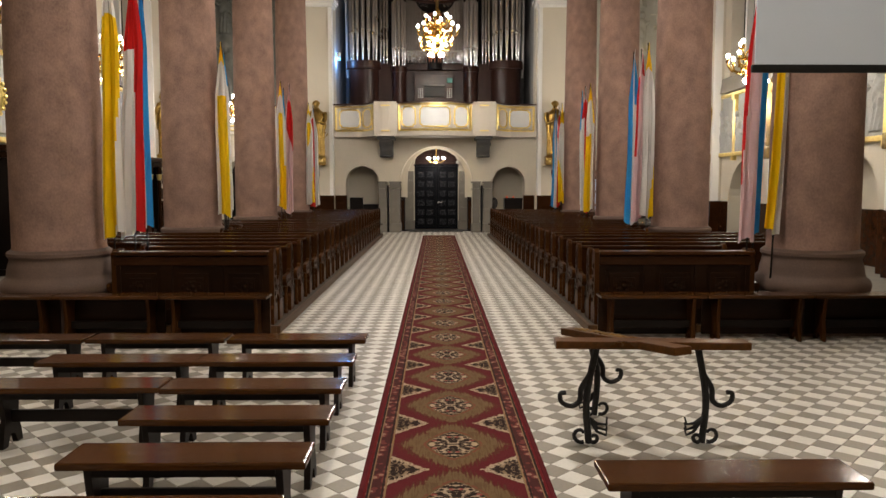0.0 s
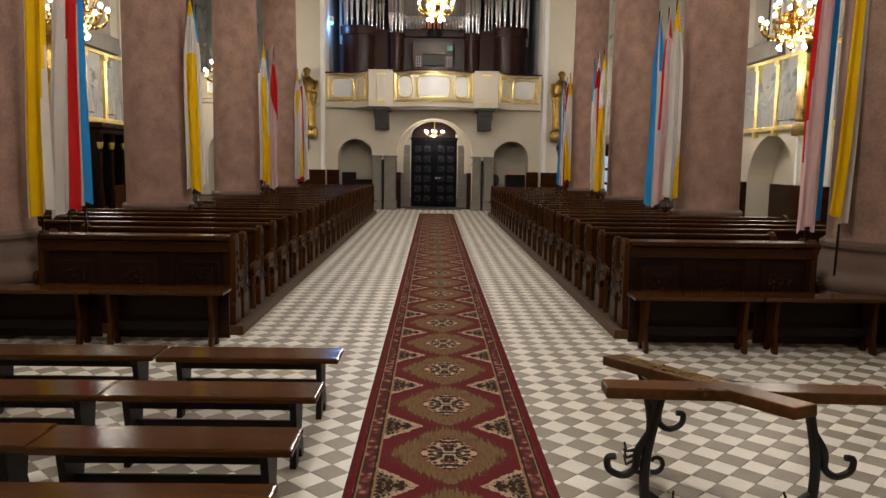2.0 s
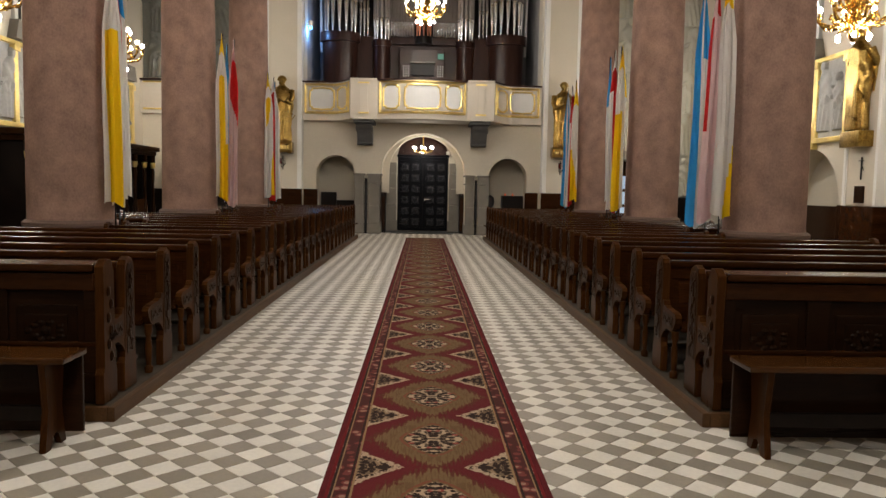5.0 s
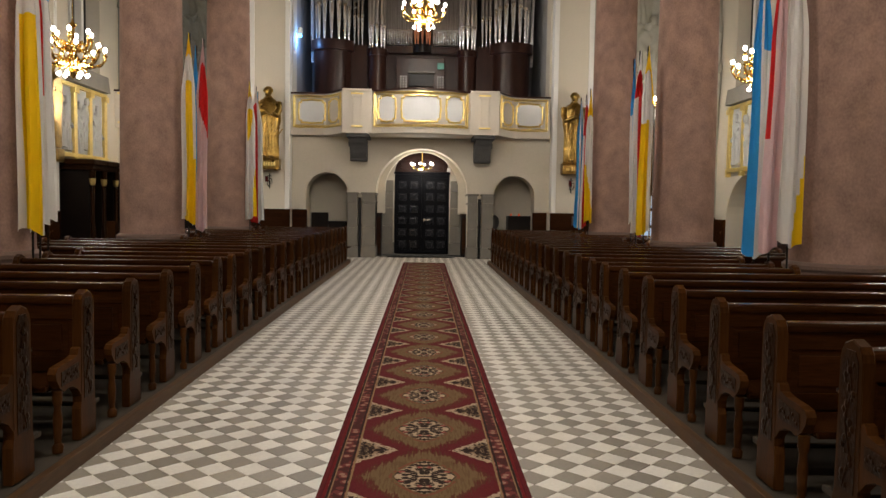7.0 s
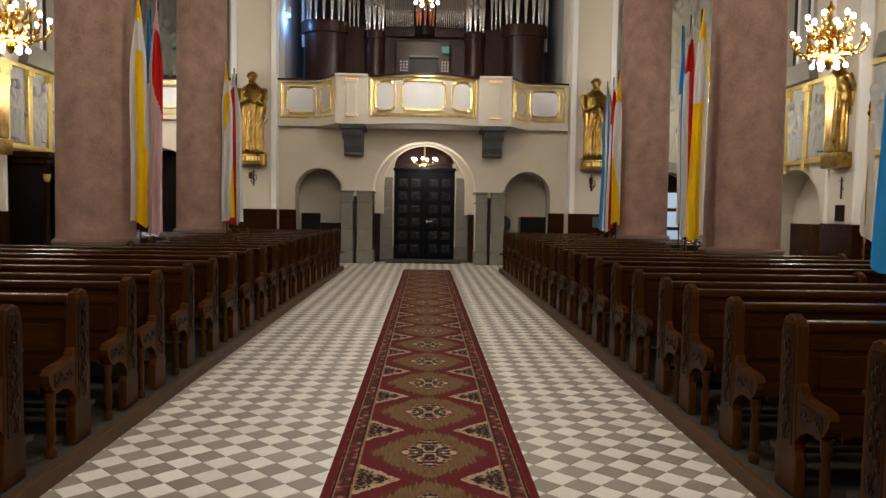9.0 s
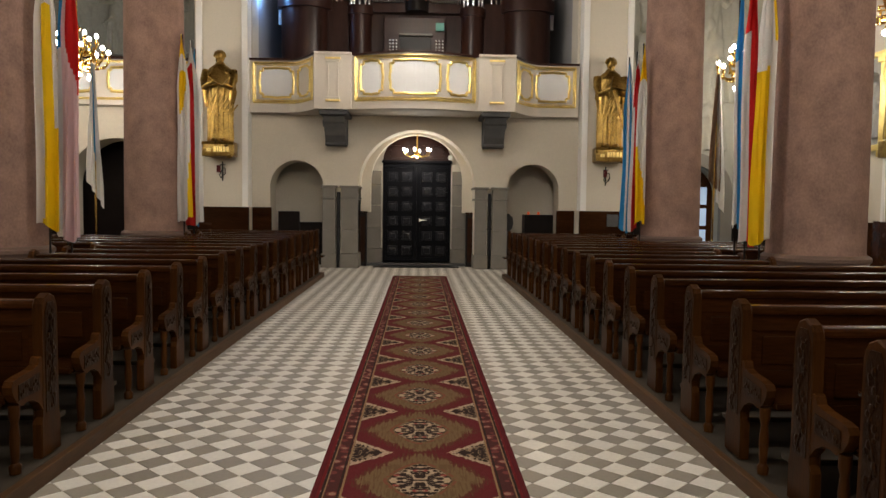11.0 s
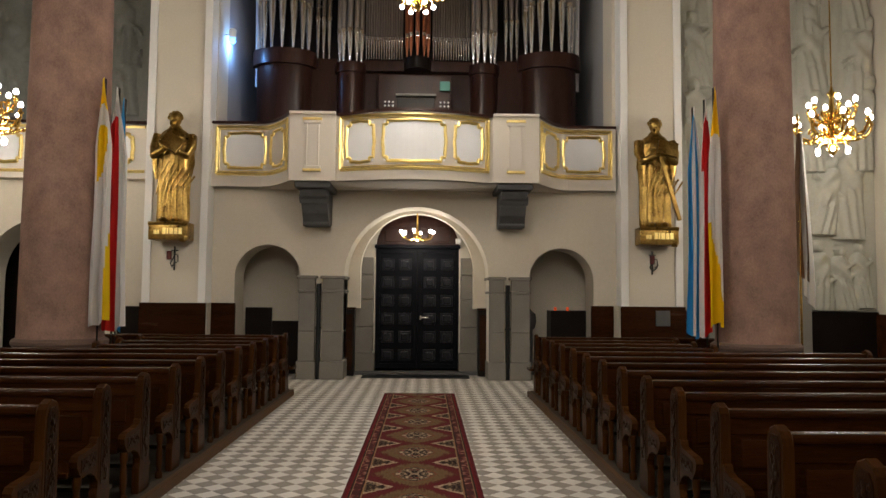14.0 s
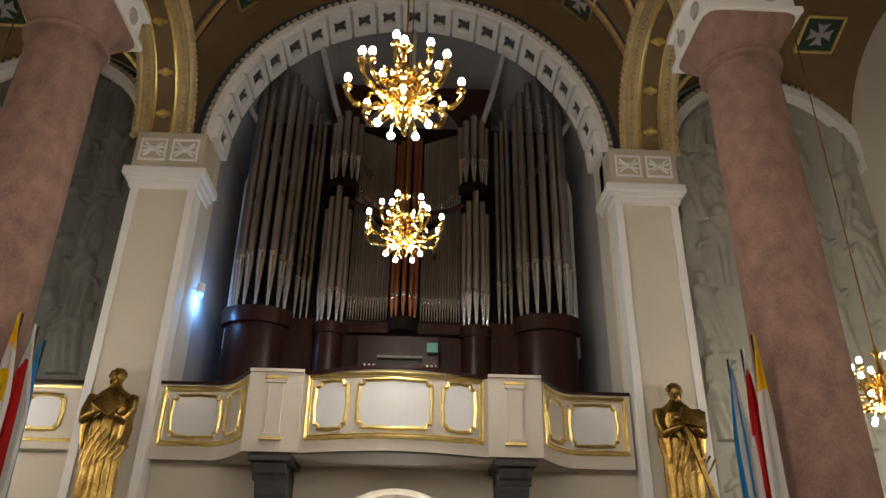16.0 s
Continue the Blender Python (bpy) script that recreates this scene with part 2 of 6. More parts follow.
def arch_wall(bm, a0, a1, b0, b1, c, hw, spring, rise, d0, d1, to, sill=None, n=20):
    """A wall from a0 to a1 and b0 to b1 with an arched opening through it."""
    sill = b0 if sill is None else sill
    pts = arch_pts(c, hw, spring, rise, n)
    slab(bm, [(a0, b0), (c - hw, b0), (c - hw, spring), (c - hw, b1), (a0, b1)], d0, d1, to)
    slab(bm, [(c + hw, b0), (a1, b0), (a1, b1), (c + hw, b1), (c + hw, spring)], d0, d1, to)
    if sill > b0:
        slab(bm, [(c - hw, b0), (c + hw, b0), (c + hw, sill), (c - hw, sill)], d0, d1, to)
    for p, q in zip(pts, pts[1:]):
        slab(bm, [p, q, (q[0], b1), (p[0], b1)], d0, d1, to)


def arch_band(bm, c, hw, spring, rise, w, d0, d1, to, n=24, legs=None):
    """A band of width w round an arch, with legs down to that level."""
    i_, o_ = arch_pts(c, hw, spring, rise, n), arch_pts(c, hw + w, spring, rise + w, n)
    if legs is not None:
        i_ = [(c - hw, legs)] + i_ + [(c + hw, legs)]
        o_ = [(c - hw - w, legs)] + o_ + [(c + hw + w, legs)]
    rings = [[bm.verts.new(to(*p)) for p in ((*i, d0), (*o, d0), (*o, d1), (*i, d1))] for i, o in zip(i_, o_)]
    for p, q in zip(rings, rings[1:]):
        for m in range(4):
            bm.faces.new((p[m], p[(m + 1) % 4], q[(m + 1) % 4], q[m]))
    bm.faces.new(rings[0][::-1]), bm.faces.new(rings[-1])


def xz(a, b, d):
    return (a, d, b)


def yz(a, b, d):
    return (d, a, b)


def mesh_of(name, bm, material, smooth=False):
    bmesh.ops.recalc_face_normals(bm, faces=bm.faces)
    me = bpy.data.meshes.new(name)
    bm.to_mesh(me)
    bm.free()
    for m in material if isinstance(material, (list, tuple)) else [material]:
        me.materials.append(m)
    if smooth:
        me.polygons.foreach_set("use_smooth", [True] * len(me.polygons))
        me.set_sharp_from_angle(angle=radians(38))
    return me


def part(name, bm, material, parent, label="", smooth=False):
    ob = new(name, mesh_of(name, bm, material, smooth))
    ob.parent = parent
    return tagged(ob, label) if label else ob


def thing(name, label, category, group="", at=(0, 0, 0), kind=""):
    ob = new(name)
    ob.location = at
    return tagged(ob, label, category, group, kind)


def solid(name, bm, material, label, category, group="", kind="", smooth=False):
    return tagged(new(name, mesh_of(name, bm, material, smooth)), label, category, group, kind)


# ---- the large structure ----
b = bmesh.new()
box(b, -10.6, 10.3, -6, 34.8, -0.4, -0.004)
FLOOR = solid("floor", b, GROUT, "light and grey stone church floor", "floor", kind="structure")

# side walls, bay by bay, with arched recesses and tall dark windows
BAYS = [(-6.0, -0.3), (-0.3, 5.0), (5.0, 10.3), (10.3, 15.6), (15.6, 20.9), (20.9, 26.2), (26.2, 30.5)]
for nm, X, s in (("wall_west", SL, -1), ("wall_east", SR, 1)):
    w = thing(nm, "cream plastered church side wall with arched recesses", "wall", kind="structure")
    for y0, y1 in BAYS:
        c = (y0 + y1) / 2
        b = bmesh.new()
        ca = y0 + 2.0                # the recess sits off the bay's middle
        arch_wall(b, y0, y1, 0, 2.8, ca, 1.43, 1.35, 1.37, X, X + s * 0.75, yz)
        slab(b, [(y0, 2.8), (y1, 2.8), (y1, 5.0), (y0, 5.0)], X, X + s * 0.75, yz)
        arch_wall(b, y0, y1, 5.0, 13.0, c, 0.95, 9.0, 0.95, X, X + s * 0.75, yz, sill=5.25)
        box(b, min(X + s * 0.75, X + s * 0.9), max(X + s * 0.75, X + s * 0.9), y0, y1, 0, 13)
        part("plaster", b, PLASTER, w)
        b = bmesh.new()
        box(b, *sorted((X + s * 0.4, X + s * 0.45)), c - 0.95, c + 0.95, 5.25, 9.95)
        part("window_glass", b, GLASSD, w, "dark night window glass")
        b = bmesh.new()
        for k in (-0.32, 0.32):
            bbox(b, *sorted((X + s * 0.2, X + s * 0.42)), c + k - 0.07, c + k + 0.07, 5.25, 9.9, 0.02)
        part("mullion", b, TRIM, w)
        b = bmesh.new()
        slab(b, [(c - 1.15, 4.85), (c + 1.15, 4.85), (c + 1.0, 5.3), (c - 1.0, 5.3)], X - s * 0.22, X + s * 0.3, yz)
        part("sill", b, GREYST, w, "grey sloping window sill")
        b = bmesh.new()
        for a0, a1 in ((y0, ca - 1.43), (ca + 1.43, y1)):
            bbox(b, *sorted((X - s * 0.06, X)), a0 + 0.01, a1 - 0.01, 0.0, 1.38, 0.012)
        bbox(b, *sorted((X + s * 0.68, X + s * 0.745)), ca - 1.42, ca + 1.42, 0.0, 1.33, 0.01)
        part("dado", b, WOOD, w, "dark wooden wall panelling")
    for y in [v - 0.7 for v in COLS + (5.0, -0.3)]:
        b = bmesh.new()
        bbox(b, *sorted((X - s * 0.3, X - s * 0.003)), y - 0.55, y + 0.55, 1.38, 9.6, 0.03)
        part("wall_pilaster", b, PLASTER, w)
        b = bmesh.new()
        for k in (-0.6, 0.5):
            bbox(b, *sorted((X - s * 0.34, X - s * 0.1)), y + k, y + k + 0.1, 1.38, 9.5, 0.01)
        bbox(b, *sorted((X - s * 0.42, X - s * 0.002)), y - 0.7, y + 0.7, 9.5, 9.75, 0.05)
        part("white_edging", b, TRIM, w, "white painted edging")
        b = bmesh.new()
        bbox(b, *sorted((X - s * 0.36, X - s * 0.004)), y - 0.58, y + 0.58, 0.0, 1.375, 0.015)
        part("dado", b, WOOD, w, "dark wooden wall panelling")

# Unseen wall behind the start of the walk, added to close the hall.
b = bmesh.new()
box(b, -10.6, 10.3, -6.5, -6.0, 0, 16)
solid("wall_south", b, PLASTER, "plain unseen cream wall closing the south end", "wall", kind="structure")

# organ wall
w = thing("wall_north", "cream plastered organ wall with arches and pilasters", "wall", kind="structure")
T = 0.75
NX0, NX1 = -4.2, 3.9
b = bmesh.new()
arch_wall(b, NX0, -2.2, 0, 3.9, -3.10, 0.66, 2.02, 0.66, WY, WY + T, xz)
arch_wall(b, -2.2, 1.9, 0, 3.9, -0.10, 1.46, 2.06, 1.42, WY, WY + T, xz)
arch_wall(b, 1.9, NX1, 0, 3.9, 2.84, 0.66, 2.0, 0.66, WY, WY + T, xz)
part("lower_plaster", b, PLASTER, w)
for a0, a1 in ((NX0 + 0.01, -3.72), (3.44, NX1 - 0.01)):
    b = bmesh.new()
    bbox(b, a0, a1, 30.4, WY - 0.002, 0, 1.5, 0.012)
    part("dado", b, WOOD, w, "dark wooden wall panelling")
b = bmesh.new()
arch_wall(b, -5.35, 5.05, 3.9, 15.6, AX, 4.05, 10.25, 4.0, WY, WY + T, xz, n=32)
box(b, -5.35, NX0, WY, WY + T, 0, 3.9)
box(b, NX1, 5.05, WY, WY + T, 0, 3.9)
part("upper_plaster", b, PLASTER, w)
# porch behind the arches
b = bmesh.new()
box(b, NX0, NX0 + 0.1, WY + T, 32.6, 0, 3.8)
box(b, NX1 - 0.1, NX1, WY + T, 32.6, 0, 3.8)
arch_wall(b, NX0, NX1, 0, 3.8, -0.10, 0.93, 2.72, 0.86, 31.95, 32.6, xz)
box(b, -10.6, 10.3, WY + T, 34.8, 3.7, 3.9)
for c, k in ((-2.2, -1), (1.9, 1)):
    box(b, c - 0.1, c + 0.1, WY + T, 31.95, 0, 3.7)
part("porch", b, PLASTER, w)
b = bmesh.new()
arch_band(b, -0.10, 1.2, 2.2, 1.22, 0.3, 31.25, 31.5, xz, 28, legs=1.4)
part("inner_arch", b, PLASTER, w)
for k in (-1, 1):
    for z0, z1, o in ((0.0, 0.42, 0.04), (0.43, 0.98, 0.0), (0.99, 1.58, 0.0), (1.59, 2.12, 0.0), (2.13, 2.5, 0.0)):
        b = bmesh.new()
        bbox(b, *sorted((-0.10 + k * (0.955 - o), -0.10 + k * (1.52 + o))), 31.62 - o, 31.945, z0, z1, 0.012)
        part("jamb_stone", b, GREYST, w, "grey stone door jamb")
# Unseen black sheet added behind the porch to close the hall.
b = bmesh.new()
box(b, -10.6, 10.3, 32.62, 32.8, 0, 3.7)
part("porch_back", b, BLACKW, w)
# niche round the organ
b = bmesh.new()
box(b, -4.5, -4.2, WY + T, 34.6, 3.9, 11)
box(b, 3.9, 4.2, WY + T, 34.6, 3.9, 11)
box(b, -4.5, 4.2, 34.5, 34.8, 3.9, 15.6)
for k in range(20):
    a0, a1 = math.pi * k / 20, math.pi * (k + 1) / 20
    slab(b, [(AX - 4.2 * math.cos(t), 10.2 + r * math.sin(t)) for t, r in ((a0, 4.35), (a1, 4.35), (a1, 4.6), (a0, 4.6))], WY + T, 34.6, xz)
part("organ_niche", b, NICHE, w, "grey plastered niche behind the organ")
# inner ribs of the niche vault
b = bmesh.new()
for k in range(-2, 3):
    tube(b, [(AX + k * 0.5 + k * 1.15 * math.sin(t) * 1.5, 34.3 - 3.2 * math.sin(t), 14.4 - 3.4 * math.cos(t) ** 2 - abs(k) * 0.55) for t in [i * 0.157 for i in range(11)]], 0.07, 6)
part("niche_rib", b, NICHE, w)
# pilasters with white edging, capital and carved block
for x0, x1 in ((-5.45, -4.21), (3.96, 5.2)):
    c = (x0 + x1) / 2
    b = bmesh.new()
    box(b, x0 + 0.05, x1 - 0.05, 30.12, WY - 0.002, 0, 9.0)
    part("pilaster", b, PLASTER, w)
    b = bmesh.new()
    for k in (x0, x1 - 0.15):
        bbox(b, k, k + 0.15, 30.08, WY - 0.003, 1.5, 9.0, 0.012)
    bbox(b, x0 - 0.04, x1 + 0.04, 30.02, WY + 0.35, 8.88, 9.0, 0.02)
    bbox(b, x0 - 0.1, x1 + 0.1, 29.97, WY + 0.4, 9.0, 9.1, 0.02)
    bbox(b, x0 - 0.17, x1 + 0.17, 29.92, WY + 0.45, 9.1, 9.28, 0.03)
    part("capital", b, TRIM, w, "white moulded capital")
    b = bmesh.new()
    bbox(b, x0 - 0.06, x1 + 0.06, 30.0, WY + 0.3, 9.28, 10.12, 0.02)
    part("carved_block", b, CREAM, w)
    for k in (-0.31, 0.31):
        b = bmesh.new()
        m = c + k
        for u0, u1, v0, v1 in ((-0.26, 0.26, 9.45, 9.49), (-0.26, 0.26, 9.91, 9.95), (-0.26, -0.22, 9.49, 9.91), (0.22, 0.26, 9.49, 9.91)):
            box(b, m + u0, m + u1, 29.97, 30.0, v0, v1)
        for a in (0.6, -0.6, 0.25, -0.25):
            tube(b, [(m - 0.21 * math.cos(a), 29.98, 9.70 - 0.27 * math.sin(a)), (m + 0.21 * math.cos(a), 29.98, 9.70 + 0.27 * math.sin(a))], 0.025, 6)
        ball(b, (m, 29.97, 9.70), 0.06, 8)
        part("carved_square", b, TRIM, w)
    b = bmesh.new()
    bbox(b, x0 - 0.02, x1 + 0.02, 30.03, 30.10, 0, 1.5, 0.012)
    part("dado", b, WOOD, w, "dark wooden wall panelling")
# brown painted spandrels round the great arch
b = bmesh.new()
arch_wall(b, -5.34, 5.04, 10.14, 15.6, AX, 4.42, 10.25, 4.37, WY - 0.014, WY - 0.003, xz, n=32)
solid("spandrel", b, VAULT, "brown painted spandrels round the great arch", "wall", kind="structure")

# coffered band under the great arch
for k in range(21):
    a0, a1 = math.pi * (k + 0.06) / 21, math.pi * (k + 0.94) / 21
    am = (a0 + a1) / 2
    b = bmesh.new()
    P = lambda a, r: (AX - r * math.cos(a), 10.25 + r * 0.99 * math.sin(a))
    for (u0, u1, d0, d1) in ((a0, a1, WY - 0.12, WY + 0.1), (a0, a1, WY + 0.55, WY + 0.75), (a0, a0 + 0.03, WY + 0.1, WY + 0.55), (a1 - 0.03, a1, WY + 0.1, WY + 0.55)):
        slab(b, [P(u0, 3.93), P(u1, 3.93), P(u1, 4.05), P(u0, 4.05)], d0, d1, xz)
    part("coffer", b, TRIM, w)
    b = bmesh.new()
    for s in (1, -1):
        p0, p1 = P(am - 0.05, 4.0), P(am + 0.05, 4.0)
        ya, yb = (WY + 0.18, WY + 0.47)[::s]
        tube(b, [(p0[0], ya, p0[1]), (p1[0], yb, p1[1])], 0.045, 6)
    ball(b, (P(am, 4.0)[0], WY + 0.325, P(am, 4.0)[1]), 0.07, 8)
    part("coffer_cross", b, DARKST, w, "dark metal cross in the coffer")
b = bmesh.new()
arch_band(b, AX, 4.05, 10.25, 4.0, 0.12, WY - 0.16, WY - 0.02, xz, 40)
part("arch_moulding", b, TRIM, w)
b = bmesh.new()
for k in range(76):
    a = math.pi * (k + 0.5) / 76
    ball(b, (AX - 4.23 * math.cos(a), WY - 0.1, 10.25 + 4.19 * math.sin(a)), 0.075, 6)
tagged(part("arch_beading", b, CREAM, w), kind="stuff")
b = bmesh.new()
arch_band(b, AX, 4.32, 10.25, 4.27, 0.12, WY - 0.05, WY - 0.005, xz, 40)
part("arch_blue_line", b, NAVY, w, "dark blue painted line")

# end walls of the aisles: plain wall with an arched door, and a loft on the west side
for nm, x0, x1, c, rel in (("wall_north_west", SL - 0.9, -5.35, -7.5, DKREL), ("wall_north_east", 5.05, SR + 0.9, 6.85, PALEREL)):
    w = thing(nm, "aisle end wall with a large stucco relief", "wall", kind="structure")
    b = bmesh.new()
    hw, sp, ri = (1.15, 2.0, 1.15) if c < 0 else (0.75, 1.95, 0.75)
    arch_wall(b, x0, x1, 0, 3.9, c, hw, sp, ri, WY, WY + 0.6, xz)
    box(b, x0, x1, WY, WY + 0.6, 3.9, 14.0)
    part("plaster", b, PLASTER if c < 0 else PALEREL, w)
    # Black sheet put in for the shaded depth behind the arch, not wood.
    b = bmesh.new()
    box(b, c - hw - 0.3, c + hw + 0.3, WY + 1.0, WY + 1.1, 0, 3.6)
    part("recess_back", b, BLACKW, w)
    b = bmesh.new()
    arch_band(b, c, hw, sp, ri, 0.3, WY - 0.16, WY - 0.004, xz, 24, legs=0.0)
    part("arch_surround", b, PLASTER if c < 0 else GREYST, w, "stone surround of the arch")
    b = bmesh.new()
    for a0, a1 in ((x0, c - hw - 0.3), (c + hw + 0.3, x1)):
        bbox(b, a0, a1, WY - 0.05, WY - 0.002, 0, 1.42, 0.012)
    part("dado", b, BLACKW, w, "dark wooden wall panelling")

# stucco reliefs: broad figures and folds raised from a slab
def relief(name, x0, x1, z0, z1, place, material, seed, amp, label, cells=46, arch=0.0, tall=1.35, tiers=1):
    """A slab with rows of robed figures raised from it; tall is a figure's height."""
    rnd = random.Random(seed)
    n, m = cells, int(cells * (z1 - z0) / (x1 - x0))
    A, Z = np.meshgrid(np.linspace(x0, x1, n + 1), np.linspace(z0, z1, m + 1))
    Hh = np.zeros_like(A)
    step = (z1 - z0 - 0.15) / tiers
    for tier in range(tiers - 1, -1, -1):
        per = max(2, round((x1 - x0) / (0.40 * tall)))
        for i in range(per):
            fx = x0 + (x1 - x0) * (i + 0.5 + rnd.uniform(-0.22, 0.22)) / per
            H = tall * rnd.uniform(0.84, 1.12)
            base = z0 + tier * step + rnd.uniform(-0.12, 0.1) * tall
            lean, turn, ph, near = rnd.uniform(-0.16, 0.16), rnd.choice((-1, 1)), rnd.uniform(0, 6), rnd.uniform(0.62, 1.0)
            v = (Z - base) / H
            u = (A - fx - lean * (Z - base)) / H
            wid = np.interp(v, (0.0, 0.3, 0.55, 0.72, 0.80, 0.84), (0.17, 0.145, 0.14, 0.155, 0.10, 0.04))
            q = 1 - (u / wid) ** 2
            folds = 0.13 * np.sin(70 * u + 9 * turn * v + ph) * (v < 0.5) + 0.15 * np.sin(26 * (v + 0.9 * turn * u) + ph) * (v >= 0.35)
            body = np.where((q > 0) & (v > 0) & (v < 0.84), np.sqrt(np.maximum(q, 0)) * (0.8 + folds), 0)
            hd = 1 - ((u - 0.02 * turn) / 0.062) ** 2 - ((v - 0.905) / 0.082) ** 2
            head = np.where(hd > 0, 0.5 + 0.6 * np.sqrt(np.maximum(hd, 0)), 0)
            d = np.abs((v - 0.6) - 0.7 * turn * u) / 0.035
            arm = np.where((d < 1) & (np.abs(u) < 0.21), 0.4 + 0.3 * np.sqrt(np.maximum(0, 1 - d * d)), 0)
            Hh = np.maximum(Hh, near * np.maximum(np.maximum(body, head), arm))
    b = bmesh.new()
    grid = []
    for j in range(m + 1):
        row = []
        for i in range(n + 1):
            a, z = A[j, i], Z[j, i]
            h = Hh[j, i] + 0.12 * abs(noise.noise(Vector((a * 2.4, seed, z * 1.5)))) + 0.06 * noise.noise(Vector((a * 7, seed, z * 4)))
            row.append(b.verts.new(place(a, z, amp * h)))
        grid.append(row)
    for j in range(m):
        for i in range(n):
            a, z = (A[j, i] + A[j, i + 1]) / 2, (Z[j, i] + Z[j + 1, i]) / 2
            if arch and z > z1 - arch and ((a - (x0 + x1) / 2) / ((x1 - x0) / 2)) ** 2 + ((z - z1 + arch) / arch) ** 2 > 1:
                continue
            b.faces.new((grid[j][i], grid[j][i + 1], grid[j + 1][i + 1], grid[j + 1][i]))
    return solid(name, b, material, label, "relief", smooth=True)


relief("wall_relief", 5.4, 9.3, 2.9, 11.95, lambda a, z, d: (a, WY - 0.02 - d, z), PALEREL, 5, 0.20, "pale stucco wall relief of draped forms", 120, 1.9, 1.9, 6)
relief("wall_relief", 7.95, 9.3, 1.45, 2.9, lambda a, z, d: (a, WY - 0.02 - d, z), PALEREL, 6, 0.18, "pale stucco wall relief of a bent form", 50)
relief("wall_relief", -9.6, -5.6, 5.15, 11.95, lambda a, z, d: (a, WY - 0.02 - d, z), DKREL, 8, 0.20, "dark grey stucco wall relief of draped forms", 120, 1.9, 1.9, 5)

# vaults
def vault_z(x, y):
    u = x - AX
    for y0, y1 in BAYS:
        if y0 <= y <= y1:
            v = 2 * (y - (y0 + y1) / 2) / (y1 - y0)
    lun = 2.4 * math.sqrt(max(0, 1 - v * v))
    if abs(u) <= 5.1:
        return 10.2 + max(5.2 * math.sqrt(max(0, 1 - (u / 5.1) ** 2)), lun)
    q = (abs(u) - 7.3) / 2.2
    return 10.2 + max(2.3 * math.sqrt(max(0, 1 - q * q)), lun)


b = bmesh.new()
xs = [AX + k * 0.2 for k in range(-48, 49)]
ys = []
for y0, y1 in BAYS:
    n = int((y1 - y0) / 0.22)
    ys += [y0 + (y1 - y0) * i / n for i in range(n)]
ys.append(30.5)
g = [[b.verts.new((x, y, vault_z(x, y))) for x in xs] for y in ys]
for j in range(len(ys) - 1):
    for i in range(len(xs) - 1):
        b.faces.new((g[j][i], g[j][i + 1], g[j + 1][i + 1], g[j + 1][i]))
b.verts.ensure_lookup_table()
solid("ceiling", b, VAULT, "brown painted groin vault ceiling", "ceiling", kind="structure", smooth=True)
b = bmesh.new()
box(b, -10.7, 10.4, -6.5, 35, 15.9, 16.2)
solid("ceiling_upper", b, NICHE, "closing slab above the church vault", "ceiling", kind="structure")

# gilded ribs along the groins, and wide bands over the arcades
for y0, y1 in BAYS[3:]:
    c, h = (y0 + y1) / 2, (y1 - y0) / 2
    for s in (-1, 1):
        for t in (-1, 1):
            pts = []
            for i in range(15):
                v = 0.04 + 0.9 * i / 14
                lun = 2.4 * math.sqrt(1 - (1 - v) ** 2)
                u = 5.1 * math.sqrt(max(0, 1 - (lun / 5.2) ** 2))
                pts.append((AX + s * u, c + t * h * (1 - v), 10.2 + lun - 0.05))
            b = bmesh.new()
            tube(b, pts, 0.075, 6)
            solid("vault_rib", b, GOLD, "gilded rib along the brown vault", "rib", group="vault ribs", smooth=True)
            b = bmesh.new()
            pts = []
            for i in range(15):
                v = 0.03 + 0.94 * i / 14
                q = math.sqrt(max(0, 1 - (2.4 / 2.3) ** 2 * (1 - (1 - v) ** 2))) if (2.4 / 2.3) ** 2 * (1 - (1 - v) ** 2) < 1 else 0
                pts.append((AX + s * (7.3 - 2.2 * q), c + t * h * (1 - v), 10.2 + 2.4 * math.sqrt(1 - (1 - v) ** 2) - 0.05))
            tube(b, pts, 0.06, 6)
            solid("vault_rib", b, GOLD, "gilded rib along the aisle vault", "rib", group="vault ribs", smooth=True)
